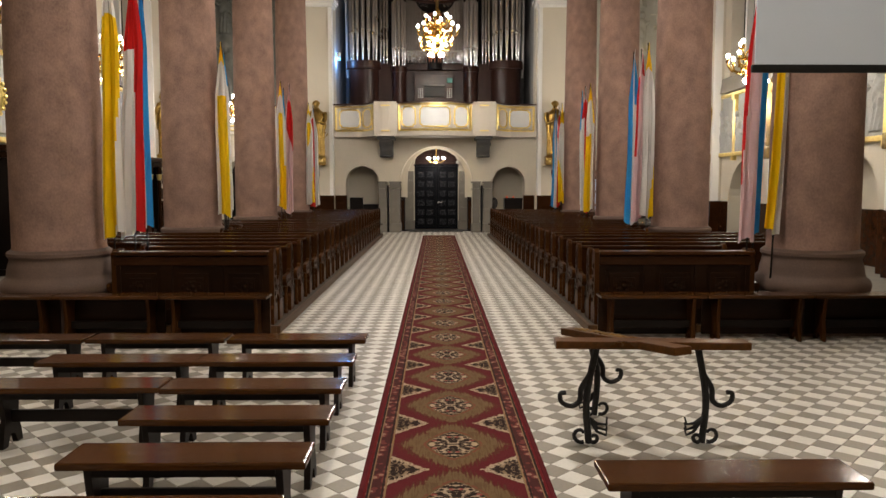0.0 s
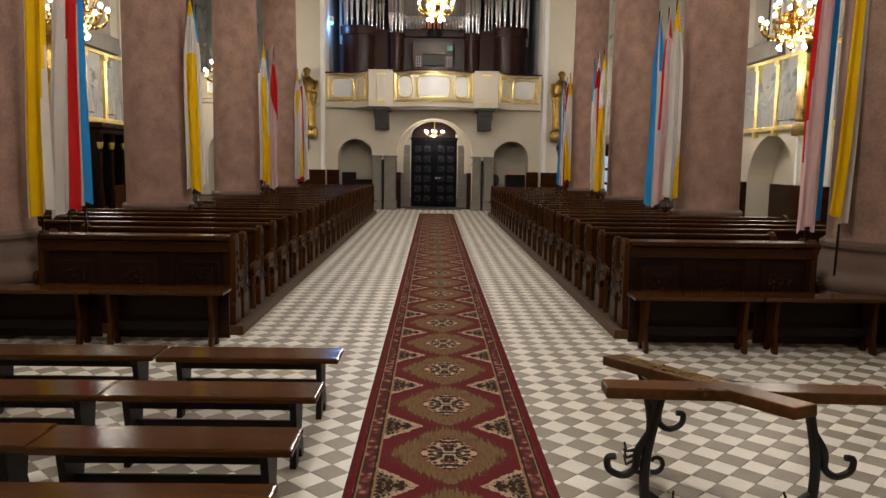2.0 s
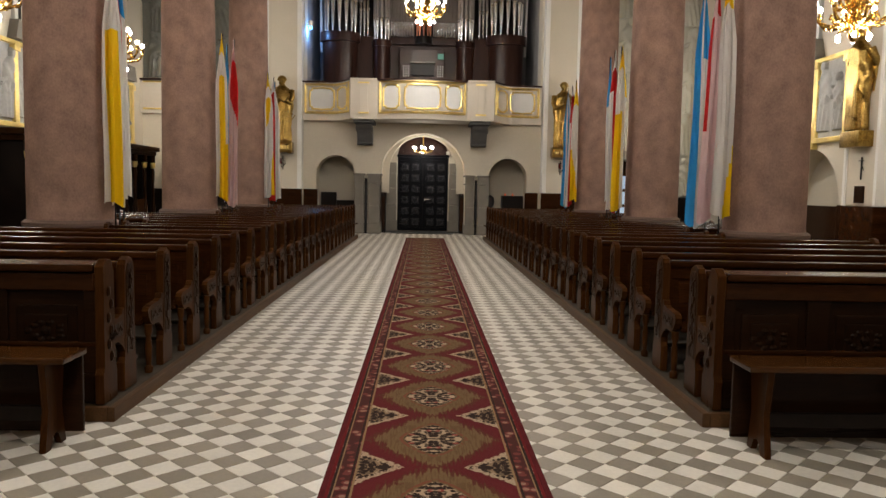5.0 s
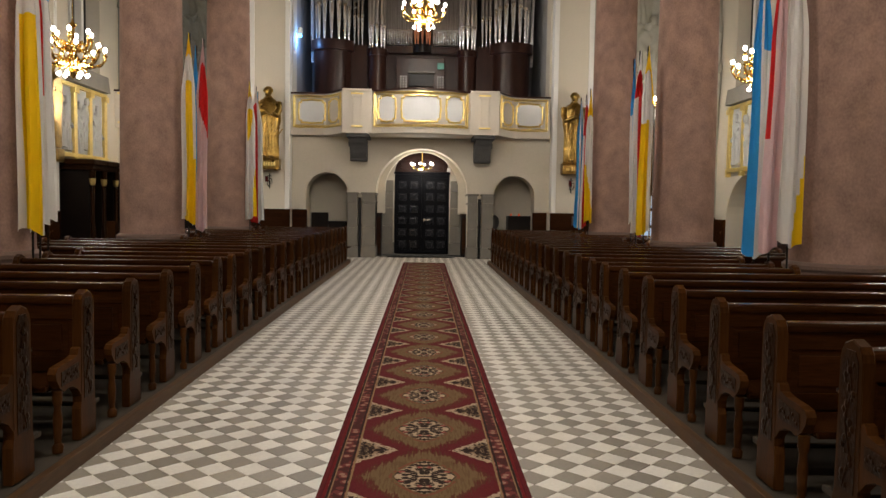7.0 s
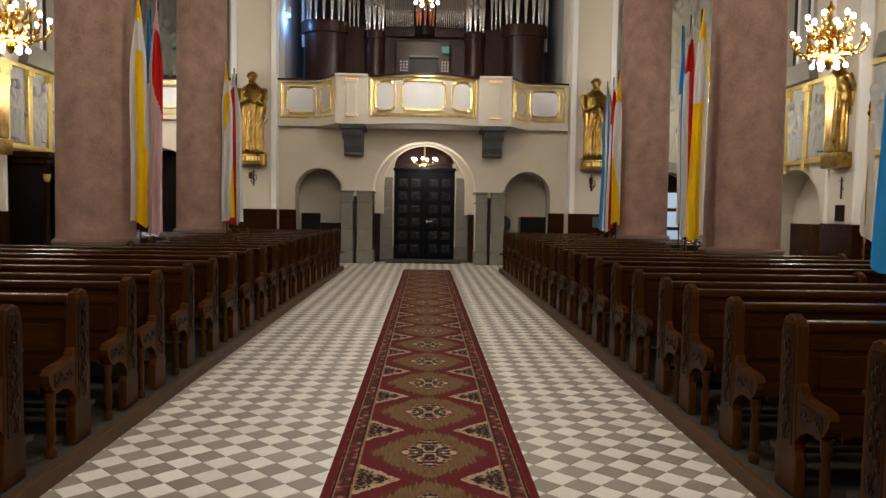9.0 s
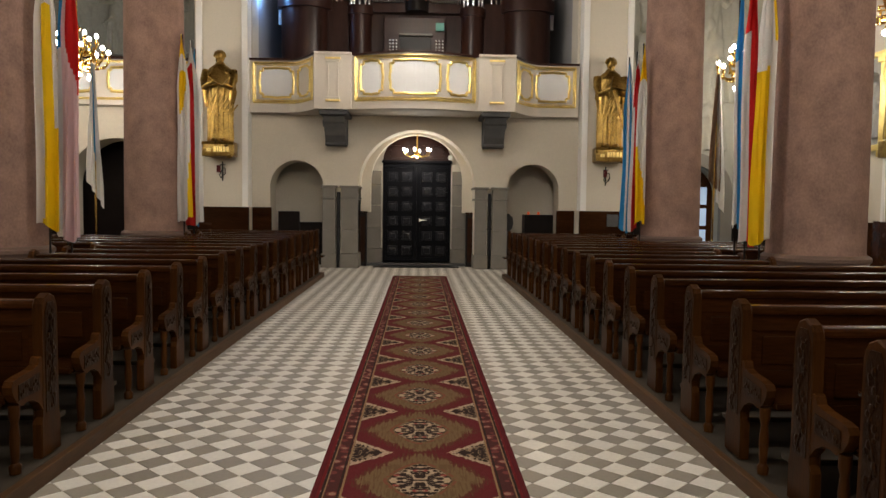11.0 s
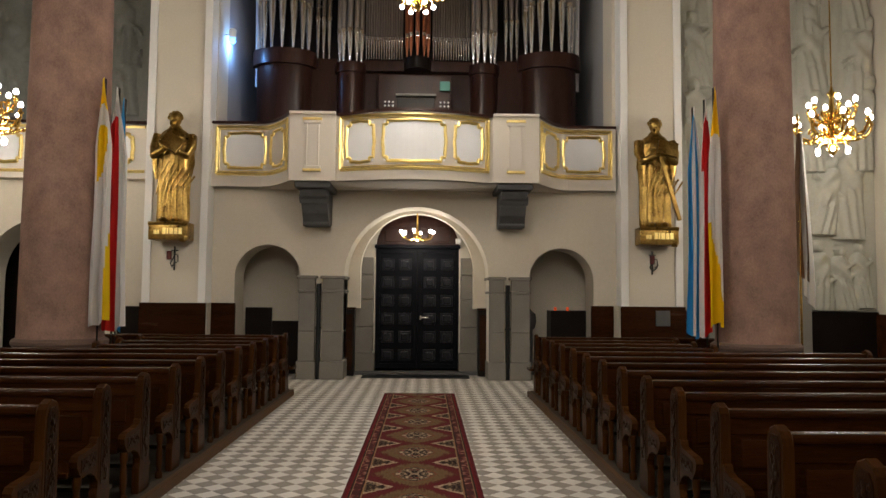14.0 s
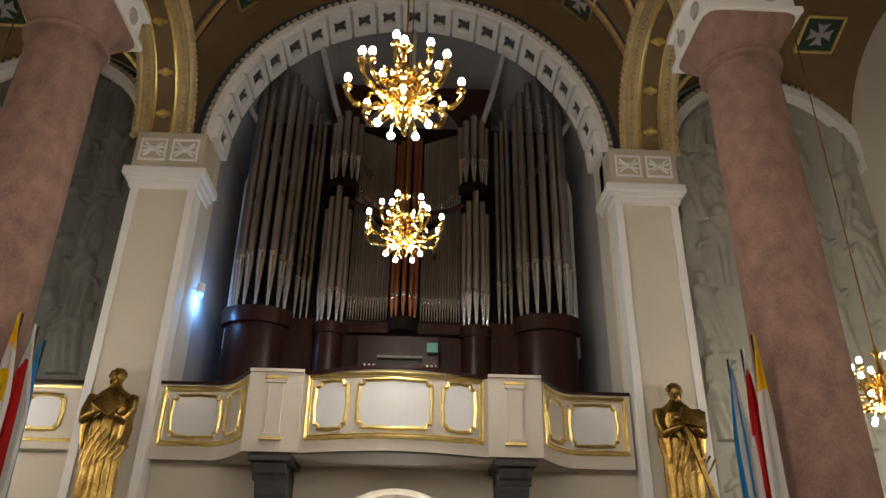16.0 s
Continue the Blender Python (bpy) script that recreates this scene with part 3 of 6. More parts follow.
for y0, y1 in BAYS[3:]:
    c, h = (y0 + y1) / 2, (y1 - y0) / 2
    for X in (AX - 4.95, AX + 4.95):
        w = thing("arcade_arch", "cream arch band with gilded edging and rosettes", "arch", group="arcade arches")
        b = bmesh.new()
        arch_band(b, c, h - 0.42, 10.1, 2.05, 0.34, X - 0.5, X + 0.5, yz, 28)
        part("band", b, GILT_C, w)
        b = bmesh.new()
        arch_band(b, c, h - 0.46, 10.1, 2.01, 0.05, X - 0.17, X + 0.17, yz, 28)
        part("middle_strip", b, VAULT, w, "brown painted middle strip")
        for k in (-0.5, -0.2, 0.2, 0.5):
            b = bmesh.new()
            tube(b, [(X + k, *p) for p in arch_pts(c, h - 0.43, 10.1, 2.04, 28)], 0.04 if abs(k) < 0.3 else 0.055, 6)
            part("edging", b, GOLD if abs(k) < 0.3 else GILT_C, w)
        b = bmesh.new()
        for k in (-0.52, 0.52):
            for p in arch_pts(c, h - 0.40, 10.1, 2.07, 52):
                ball(b, (X + 1.06 * k, *p), 0.075, 6)
        for k in (-0.36, 0.36):
            for p in arch_pts(c, h - 0.44, 10.1, 2.03, 60):
                ball(b, (X + k, *p), 0.04, 6)
        tagged(part("beading", b, GILT_C, w), kind="stuff")
        for k in (2, 6, 11, 17, 22, 26):
            p = arch_pts(c, h - 0.48, 10.1, 1.99, 28)[k]
            b = bmesh.new()
            ball(b, (X, *p), 0.1, 8)
            for q in range(6):
                a = q * math.pi / 3
                ball(b, (X + 0.1 * math.cos(a), p[0] + 0.07 * math.sin(a), p[1] + 0.07 * math.sin(a) * 0.5), 0.055, 6)
            part("rosette", b, GOLD, w, "gilded rosette")

for s in (-1, 1):
    for reach, e in ((3.9, 0.85), (1.7, 1.0), (5.6, 0.7)):
        pts = []
        for i in range(24):
            a = 0.05 + 1.5 * i / 23
            x, y = AX + s * 5.1 * math.cos(a), 30.3 - reach * (a / 1.55) ** e
            pts.append((x, y, vault_z(x, y) - 0.04))
        b = bmesh.new()
        tube(b, pts, 0.08, 6)
        solid("vault_rib", b, RIBG, "gilt brown rib across the painted vault", "rib", group="vault ribs", smooth=True)
        for o in (-0.14, 0.14):
            b = bmesh.new()
            tube(b, [(x, y + o, vault_z(x, min(30.49, y + o)) - 0.03) for x, y, z in pts], 0.03, 4)
            solid("vault_line", b, NAVY, "dark blue painted line along the rib", "painted line", group="vault lines")
for c, h in ((7.35, 2.0), (-7.6, 2.0)):
    w = thing("wall_arch_moulding", "white beaded arch moulding round the wall relief", "moulding", "wall arch mouldings")
    b = bmesh.new()
    arch_band(b, c, h, 10.0, 2.0, 0.2, WY - 0.28, WY - 0.01, xz, 32)
    part("band", b, TRIM, w)
    b = bmesh.new()
    for p in arch_pts(c, h + 0.26, 10.0, 2.26, 48):
        ball(b, (p[0], WY - 0.2, p[1]), 0.07, 6)
    tagged(part("beading", b, CREAM, w), kind="stuff")
    b = bmesh.new()
    arch_band(b, c, h + 0.34, 10.0, 2.34, 0.1, WY - 0.1, WY - 0.01, xz, 32)
    part("blue_line", b, NAVY, w)

# dark painted squares with pale crosses on the vaults
for sx, yy, u in ((1, 29.0, 8.4), (-1, 29.1, 8.2), (1, 28.1, 6.5), (-1, 28.1, 6.5), (1, 29.7, 3.65), (-1, 29.8, 3.6), (1, 28.2, 1.0), (-1, 28.2, 1.0)):
    x, y = AX + sx * u, yy
    z = vault_z(x, y)
    nx = (vault_z(x + 0.05, y) - vault_z(x - 0.05, y)) / 0.1
    ny = (vault_z(x, y + 0.05) - vault_z(x, y - 0.05)) / 0.1
    m = Vector((nx, ny, -1)).normalized().to_track_quat("Z", "Y").to_matrix().to_4x4()
    m.translation = (x, y, z - 0.05)
    w = thing("ceiling_panel", "dark green vault panel with a pale cross", "painted panel", group="vault panels")
    w.matrix_world = m
    b = bmesh.new()
    bbox(b, -0.36, 0.36, -0.36, 0.36, -0.02, 0.02, 0.01)
    part("field", b, GREENP, w)
    b = bmesh.new()
    for a in range(4):
        t = bmesh.new()
        slab(t, [(0.02, 0.0), (0.07, 0.13), (0.13, 0.25), (0.0, 0.21), (-0.13, 0.25), (-0.07, 0.13), (-0.02, 0.0)], 0.02, 0.035, lambda p, q, d: (p, q, d))
        join(b, t, pose(0, 0, 0, 0, 0, 90 * a))
    part("cross", b, STUCCO, w)
    b = bmesh.new()
    for u0, u1, v0, v1 in ((-0.4, 0.4, -0.42, -0.36), (-0.4, 0.4, 0.36, 0.42), (-0.42, -0.36, -0.36, 0.36), (0.36, 0.42, -0.36, 0.36)):
        box(b, u0, u1, v0, v1, -0.02, 0.04)
    part("rim", b, GOLD, w)

# columns
def column(x, y):
    c = thing("column", "pinkish rough granite column on a moulded round base", "column", "columns of the nave", (x, y, 0))
    b = bmesh.new()
    bbox(b, -0.71, 0.71, -0.71, 0.71, 0, 0.5, 0.03)
    part("plinth", b, BASE, c)
    b = bmesh.new()
    lathe(b, [(0.68, 0.5), (0.71, 0.53), (0.72, 0.6), (0.70, 0.66), (0.65, 0.7), (0.635, 0.74), (0.63, 0.8), (0.61, 0.88), (0.595, 0.93), (0.60, 0.95), (0.625, 0.98), (0.625, 1.02), (0.59, 1.05), (0.565, 1.06)], 56)
    part("base", b, BASE, c, "moulded stone base", True)
    b = bmesh.new()
    prof = [(0.575, 1.0), (0.56, 1.1)] + [(0.56 - 0.06 * (k / 16) ** 1.3, 1.1 + 7.75 * k / 16) for k in range(1, 17)]
    lathe(b, prof, 56)
    part("shaft", b, PINK, c, smooth=True)
    b = bmesh.new()
    lathe(b, [(0.50, 8.85), (0.57, 8.88), (0.59, 8.93), (0.57, 8.98), (0.53, 9.0)], 56)
    rings = []
    for r, z, k in ((0.53, 8.99, 2.0), (0.535, 9.1, 2.1), (0.57, 9.22, 2.6), (0.63, 9.34, 3.6), (0.68, 9.44, 6.0), (0.69, 9.5, 8.0)):
        ring = []
        for i in range(56):
            a = 2 * math.pi * i / 56
            q = r / (abs(math.cos(a)) ** k + abs(math.sin(a)) ** k) ** (1 / k)
            ring.append(b.verts.new((q * math.cos(a), q * math.sin(a), z)))
        rings.append(ring)
    for p, q in zip(rings, rings[1:]):
        for i in range(56):
            b.faces.new((p[i], p[(i + 1) % 56], q[(i + 1) % 56], q[i]))
    b.faces.new(rings[-1])
    part("capital", b, PINK, c, smooth=True)
    b = bmesh.new()
    bbox(b, -0.73, 0.73, -0.73, 0.73, 9.5, 9.6, 0.02)
    bbox(b, -0.66, 0.66, -0.66, 0.66, 9.6, 10.1, 0.02)
    bbox(b, -0.74, 0.74, -0.74, 0.74, 10.1, 10.2, 0.02)
    part("abacus", b, TRIM, c, "white carved block above the capital")
    b = bmesh.new()
    for s in (-1, 1):
        for k in (-0.3, 0.3):
            ball(b, (k, s * 0.67, 9.85), 0.14, 8, 1, 0.4)
            ball(b, (s * 0.67, k, 9.85), 0.14, 8, 0.4, 1)
    part("ornament", b, PALEREL, c)


for y in COLS:
    column(LX, y), column(RX, y)

# ---- entrance ----
STUD = mat("dark_iron_stud", (0.008, 0.008, 0.011), 0.3, metal=0.0, spec=0.2, var=0.3, scale=8, fine=40, bump=0.2)
DX = -0.10                      # middle of the door
DOORW = mat("blackened_door_wood", (0.005, 0.0052, 0.007), 0.45, var=0.4, scale=3, fine=30, bump=0.1, spec=0.05)
d = thing("door_1", "black double door with raised square studs, closed", "door", kind="structure")
for s in (-1, 1):
    x0, x1 = (DX - 0.92, DX - 0.008) if s < 0 else (DX + 0.008, DX + 0.92)
    b = bmesh.new()
    bbox(b, x0, x1, 31.98, 32.06, 0.06, 2.72, 0.008)
    leaf = part("leaf", b, DOORW, d)
    b = bmesh.new()
    for u0, u1, v0, v1 in ((x0, x0 + 0.09, 0.07, 2.71), (x1 - 0.09, x1, 0.07, 2.71), (x0 + 0.09, x1 - 0.09, 0.07, 0.17), (x0 + 0.09, x1 - 0.09, 2.6, 2.71)):
        bbox(b, u0, u1, 31.955, 31.982, v0, v1, 0.006)
    part("leaf_rail", b, DOORW, leaf)
    for i in range(2):
        for j in range(6):
            cx, cz = x0 + 0.27 + 0.38 * i, 0.36 + 0.40 * j
            b = bmesh.new()
            bbox(b, cx - 0.135, cx + 0.135, 31.96, 31.985, cz - 0.125, cz + 0.125, 0.01)
            bbox(b, cx - 0.085, cx + 0.085, 31.905, 31.96, cz - 0.08, cz + 0.08, 0.025)
            part("stud", b, STUD, leaf)
b = bmesh.new()
bbox(b, DX + 0.06, DX + 0.1, 31.86, 31.96, 1.14, 1.24, 0.01)
tube(b, [(DX + 0.08, 31.88, 1.19), (DX + 0.26, 31.86, 1.19)], 0.018, 6)
part("door_handle", b, PIPEM, d, "bright metal door handle")
b = bmesh.new()
slab(b, arch_pts(DX, 0.92, 2.76, 0.82, 20), 31.98, 32.05, xz)
tym = part("tympanum", b, ORGANW, d, "dark wooden arched panel over the door")
b = bmesh.new()
for x0, x1 in ((DX - 0.72, DX - 0.08), (DX + 0.08, DX + 0.72)):
    bbox(b, x0, x1, 31.955, 31.985, 2.86, 3.2, 0.012)
part("raised_field", b, ORGANW, tym)
b = bmesh.new()
bbox(b, DX - 0.95, DX + 0.95, 31.88, 32.0, 2.72, 2.8, 0.01)
part("lintel", b, DOORW, d)
b = bmesh.new()
bbox(b, DX - 1.42, DX + 1.42, 31.2, 31.62, 0, 0.05, 0.01)
solid("door_step", b, DARKST, "dark stone step in front of the church door", "step", kind="structure")
b = bmesh.new()
bbox(b, DX - 1.1, DX + 1.1, 30.62, 31.16, 0.004, 0.022, 0.006)
solid("door_mat", b, STUD, "dark ribbed mat before the church door", "mat")
b = bmesh.new()
bbox(b, DX + 0.84, DX + 0.95, 31.8, 31.88, 2.82, 2.94, 0.008)
solid("door_sensor", b, TRIM, "small white box on the door lintel", "box")
for x0, x1, px in ((-2.46, -1.54, -2.05), (1.35, 2.2, 1.74)):
    w = thing("stone_pier", "pair of grey stone piers with a dark gap between", "pier", "entrance piers")
    for a0, a1 in ((x0, px - 0.05), (px + 0.05, x1)):
        b = bmesh.new()
        bbox(b, a0 - 0.01, a1 + 0.01, 30.32, WY + T, 0, 0.36, 0.02)
        part("plinth", b, GREYST, w)
        for z0, z1 in ((0.362, 0.95), (0.955, 1.72)):
            b = bmesh.new()
            bbox(b, a0 + 0.02, a1 - 0.02, 30.36, WY + T - 0.01, z0, z1, 0.01)
            part("pier_stone", b, GREYST, w)
        b = bmesh.new()
        bbox(b, a0 + 0.0, a1 - 0.0, 30.345, WY + T - 0.004, 1.722, 1.775, 0.015)
        bbox(b, a0 + 0.02, a1 - 0.02, 30.36, WY + T - 0.01, 1.777, 2.0, 0.01)
        bbox(b, a0 - 0.02, a1 + 0.02, 30.33, WY + T + 0.002, 2.002, 2.06, 0.015)
        part("pier_cap", b, GREYST, w)
    b = bmesh.new()
    tube(b, [(px, 30.40, 0), (px, 30.40, 1.9)], 0.045, 10)
    lathe(b, [(0.06, 0.0), (0.06, 0.03), (0.046, 0.04)], 12, (px, 30.40, 1.0))
    part("pipe", b, IRON, w, "black pipe")
for x0, x1 in ((-1.66, -1.39), (1.19, 1.46)):
    w = thing("low_cabinet", "low black wooden cabinet beside the door", "cabinet", "porch cabinets")
    b = bmesh.new()
    bbox(b, x0, x1, 31.0, 31.24, 0, 1.38, 0.015)
    part("body", b, BLACKW, w)
    b = bmesh.new()
    bbox(b, x0 - 0.015, x1 + 0.015, 30.98, 31.245, 1.382, 1.42, 0.01)
    part("top", b, WOOD, w)
    b = bmesh.new()
    bbox(b, x0 + 0.04, x1 - 0.04, 30.985, 31.0, 0.12, 1.28, 0.006)
    part("door", b, WOOD, w)
b = bmesh.new()
bbox(b, -3.7, -2.3, 31.3, 31.4, 0, 1.12, 0.015)
bbox(b, -3.7, -3.15, 31.2, 31.3, 0, 1.4, 0.015)
solid("porch_panelling", b, BLACKW, "dark wooden panelling in the side arch", "panelling")
b = bmesh.new()
lathe(b, [(0.13, 0.0), (0.15, 0.06), (0.08, 0.1), (0.07, 0.95), (0.12, 1.0), (0.15, 1.15), (0.13, 1.3), (0.06, 1.36), (0.02, 1.4)], 16, (2.35, 31.6, 0))
solid("holy_water_stoup", b, DARKST, "dark stone stoup on a slim foot in the arch", "stoup", smooth=True)
b = bmesh.new()
bbox(b, 2.75, 3.85, 31.2, 31.75, 0, 1.38, 0.015)
cst = solid("candle_stand", b, BLACKW, "black wooden candle stand in the side arch", "stand")
for i in (0, 3):
    b = bmesh.new()
    lathe(b, [(0.028, 0), (0.03, 0.02), (0.03, 0.07), (0.02, 0.075)], 10, (2.85 + 0.09 * i, 31.25 + 0.03 * (i % 2), 1.38))
    solid("votive_candle", b, REDL, "small lit red votive candle on the stand", "candle", "votive candles")

# ---- balcony of the organ loft ----
def bal_y(x):
    u = abs(x - AX)
    if u < 1.49:
        return 29.42 - 0.36 * math.cos(u / 1.49 * math.pi / 2)
    if u < 2.36:
        return 29.4
    return 29.4 + 0.86 * math.sin((u - 2.36) / 0.75 * math.pi / 2) if u < 3.11 else 30.26


def bal_top(x):
    u = abs(x - AX)
    return 5.05 + 0.05 * math.cos(u / 1.49 * math.pi / 2) if u < 1.49 else 5.08


bal = thing("balcony", "cream curved organ-loft balcony with gilded framed panels", "balcony", kind="structure")
for x0, x1, n in ((AX - 4.06, AX - 2.36, 26), (AX - 2.36, AX - 1.49, 2), (AX - 1.49, AX + 1.49, 36), (AX + 1.49, AX + 2.36, 2), (AX + 2.36, AX + 4.06, 26)):
    ped = n == 2
    b = bmesh.new()
    top = bmesh.new()
    sof = bmesh.new()
    for k in range(n):
        a0, a1 = x0 + (x1 - x0) * k / n, x0 + (x1 - x0) * (k + 1) / n
        e = 1e-4
        ya, yb = bal_y(a0 + e) - (0.05 if ped else 0), bal_y(a1 - e) - (0.05 if ped else 0)
        zt = bal_top((x0 + x1) / 2) if abs((x0 + x1) / 2 - AX) > 1.49 else None
        za, zb = (zt, zt) if zt else (bal_top(a0), bal_top(a1))
        for bb, lo, ha, hb, o in ((b, 3.82, za, zb, 0.0), (top, None, za, zb, 0.05)):
            la, lb = (lo, lo) if lo else (za, zb)
            ua, ub = (za, zb) if lo else (za + 0.05, zb + 0.05)
            v = [bb.verts.new(p) for p in ((a0, ya - o, la), (a1, yb - o, lb), (a1, yb + 0.3 + o, lb), (a0, ya + 0.3 + o, la), (a0, ya - o, ua), (a1, yb - o, ub), (a1, yb + 0.3 + o, ub), (a0, ya + 0.3 + o, ua))]
            for f in ((0, 1, 5, 4), (4, 5, 6, 7), (2, 3, 7, 6), (0, 3, 2, 1), (0, 4, 7, 3), (1, 2, 6, 5)):
                bb.faces.new([v[i] for i in f])
        v = [sof.verts.new(p) for p in ((a0, ya + 0.05, 3.80), (a1, yb + 0.05, 3.80), (a1, 30.55, 3.80), (a0, 30.55, 3.80))]
        sof.faces.new(v)
    bmesh.ops.remove_doubles(b, verts=b.verts[:], dist=1e-4)
    part("front", b, BALC, bal)
    part("top_rail", top, ORGANW if not ped else BALC, bal, "dark wooden rail" if not ped else "")
    bmesh.ops.remove_doubles(sof, verts=sof.verts[:], dist=1e-4)
    part("soffit", sof, BALC, bal)


def on_bal(x, z, o):
    return (x, bal_y(x) - o, z)


def strip(bm, pts, w, h):
    """A raised strip along points (x, z) on the balcony's front."""
    tube(bm, [on_bal(x, z, h) for x, z in pts], w, 6)


def rect_pts(x0, x1, z0, z1, wave, n=14):
    """Points round a rectangle; wave > 0 notches the corners and bows the sides a little."""
    if not wave:
        cs = [(x0, z0), (x1, z0), (x1, z1), (x0, z1)]
    else:
        k = 2.2 * wave
        cs = []
        for cx, cz, sx, sz in ((x0, z0, 1, 1), (x1, z0, -1, 1), (x1, z1, -1, -1), (x0, z1, 1, -1)):
            corner = [(cx, cz + sz * k), (cx + sx * k * 0.75, cz + sz * k * 0.9), (cx + sx * k * 0.9, cz + sz * k * 0.75), (cx + sx * k, cz)]
            cs += corner if sx * sz > 0 else corner[::-1]
    out = []
    for p, q in zip(cs, cs[1:] + cs[:1]):
        L = math.hypot(q[0] - p[0], q[1] - p[1])
        m = n if L > 0.15 else 1
        for i in range(m):
            t = i / m
            o = wave * 0.45 * math.sin(math.pi * t) ** 6 if L > 0.15 else 0
            out.append((p[0] + (q[0] - p[0]) * t + (q[1] - p[1]) / L * o, p[1] + (q[1] - p[1]) * t - (q[0] - p[0]) / L * o))
    return out + [out[0]]


for x0, x1 in ((-1.27, -0.76), (-0.57, 0.57), (0.76, 1.27), (-3.8, -2.99), (2.99, 3.8)):
    x0, x1 = AX + x0, AX + x1
    z0, z1 = (4.17, 4.92) if abs((x0 + x1) / 2 - AX) < 2 else (4.2, 4.89)
    pn = bmesh.new()
    n = 10
    for k in range(n):
        a0, a1 = x0 + (x1 - x0) * k / n, x0 + (x1 - x0) * (k + 1) / n
        v = [pn.verts.new(on_bal(*p)) for p in ((a0, z0, 0.008), (a1, z0, 0.008), (a1, z1, 0.008), (a0, z1, 0.008))]
        pn.faces.new(v)
    pan = part("panel", pn, WHITEP, bal, "white painted panel")
    b = bmesh.new()
    strip(b, rect_pts(x0, x1, z0, z1, 0.035), 0.034, 0.008)
    part("panel_frame", b, GOLD, pan, "wavy gilded frame", True)
for x0, x1 in ((-2.86, -2.5), (2.5, 2.86)):
    b = bmesh.new()
    strip(b, rect_pts(AX + x0, AX + x1, 4.2, 4.89, 0.03), 0.034, 0.008)
    part("panel_frame", b, GOLD, bal, "wavy gilded frame", True)
for x0, x1, z0, z1 in ((-1.4, 1.4, 4.03, 5.03), (-3.96, -2.42, 4.07, 5.02), (2.42, 3.96, 4.07, 5.02)):
    b = bmesh.new()
    strip(b, rect_pts(AX + x0, AX + x1, z0, z1, 0.0, 22), 0.032, 0.01)
    strip(b, rect_pts(AX + x0 + 0.05, AX + x1 - 0.05, z0 + 0.05, z1 - 0.05, 0.0, 22), 0.012, 0.008)
    part("border", b, GOLD, bal, "gilded border", True)
for c in (AX - 1.92, AX + 1.92):
    b = bmesh.new()
    for k in (-0.12, 0.10):
        bbox(b, c + k, c + k + 0.025, 29.315, 29.36, 4.1, 4.9, 0.004)
    bbox(b, c - 0.16, c + 0.16, 29.3, 29.36, 4.04, 4.1, 0.008)
    bbox(b, c - 0.1, c + 0.1, 29.325, 29.36, 4.1, 4.9, 0.004)
    bbox(b, c - 0.16, c + 0.16, 29.3, 29.36, 4.9, 4.96, 0.008)
    part("fluted_strip", b, BALC, bal)
    b = bmesh.new()
    bbox(b, c - 0.17, c + 0.17, 29.295, 29.36, 3.99, 4.04, 0.008)
    bbox(b, c - 0.18, c + 0.18, 29.29, 29.36, 4.96, 5.01, 0.008)
    part("gilded_cap", b, GOLD, bal)
    b = bmesh.new()
    bbox(b, c - 0.34, c + 0.34, 29.42, WY, 3.70, 3.82, 0.03)
    slab(b, [(29.5, 3.68), (30.5, 3.68), (30.5, 3.1), (30.3, 3.02), (30.0, 3.1), (29.85, 3.25), (29.75, 3.4), (29.72, 3.48), (29.6, 3.55)], c - 0.25, c + 0.25, lambda a, z, d: (d, a, z))
    slab(b, [(29.66, 3.52), (29.72, 3.44), (29.8, 3.44), (29.8, 3.6), (29.66, 3.6)], c - 0.28, c + 0.28, lambda a, z, d: (d, a, z))
    tube(b, [(c - 0.26, 30.06, 3.09), (c + 0.26, 30.06, 3.09)], 0.07, 12)
    part("corbel", b, DARKST, bal, "dark carved stone corbel")
# west loft parapet in the aisle
lof = thing("loft_parapet", "cream side-loft parapet with gilded framed panels", "parapet", kind="structure")
b = bmesh.new()
bbox(b, SL, -5.46, 30.3, WY - 0.003, 3.95, 5.05, 0.02)
part("front", b, BALC, lof)
b = bmesh.new()
bbox(b, SL, -5.46, 30.24, WY, 5.05, 5.11, 0.01)
part("top_rail", b, ORGANW, lof)
for c, h in ((-6.1, 0.3), (-7.2, 0.42), (-8.3, 0.3)):
    b = bmesh.new()
    tube(b, [(x, 30.285, z) for x, z in rect_pts(c - h, c + h, 4.28, 4.85, 0.03)], 0.04, 6)
    part("panel_frame", b, GOLD, lof, smooth=True)
    b = bmesh.new()
    box(b, c - h, c + h, 30.288, 30.299, 4.28, 4.85)
    part("panel", b, WHITEP, lof)
b = bmesh.new()
for z in (4.1, 5.0):
    tube(b, [(SL + 0.1, 30.29, z), (-5.55, 30.29, z)], 0.03, 6)
part("border", b, GOLD, lof)

# ---- organ ----
org = thing("pipe_organ", "dark wooden organ case with grey metal pipes", "organ")


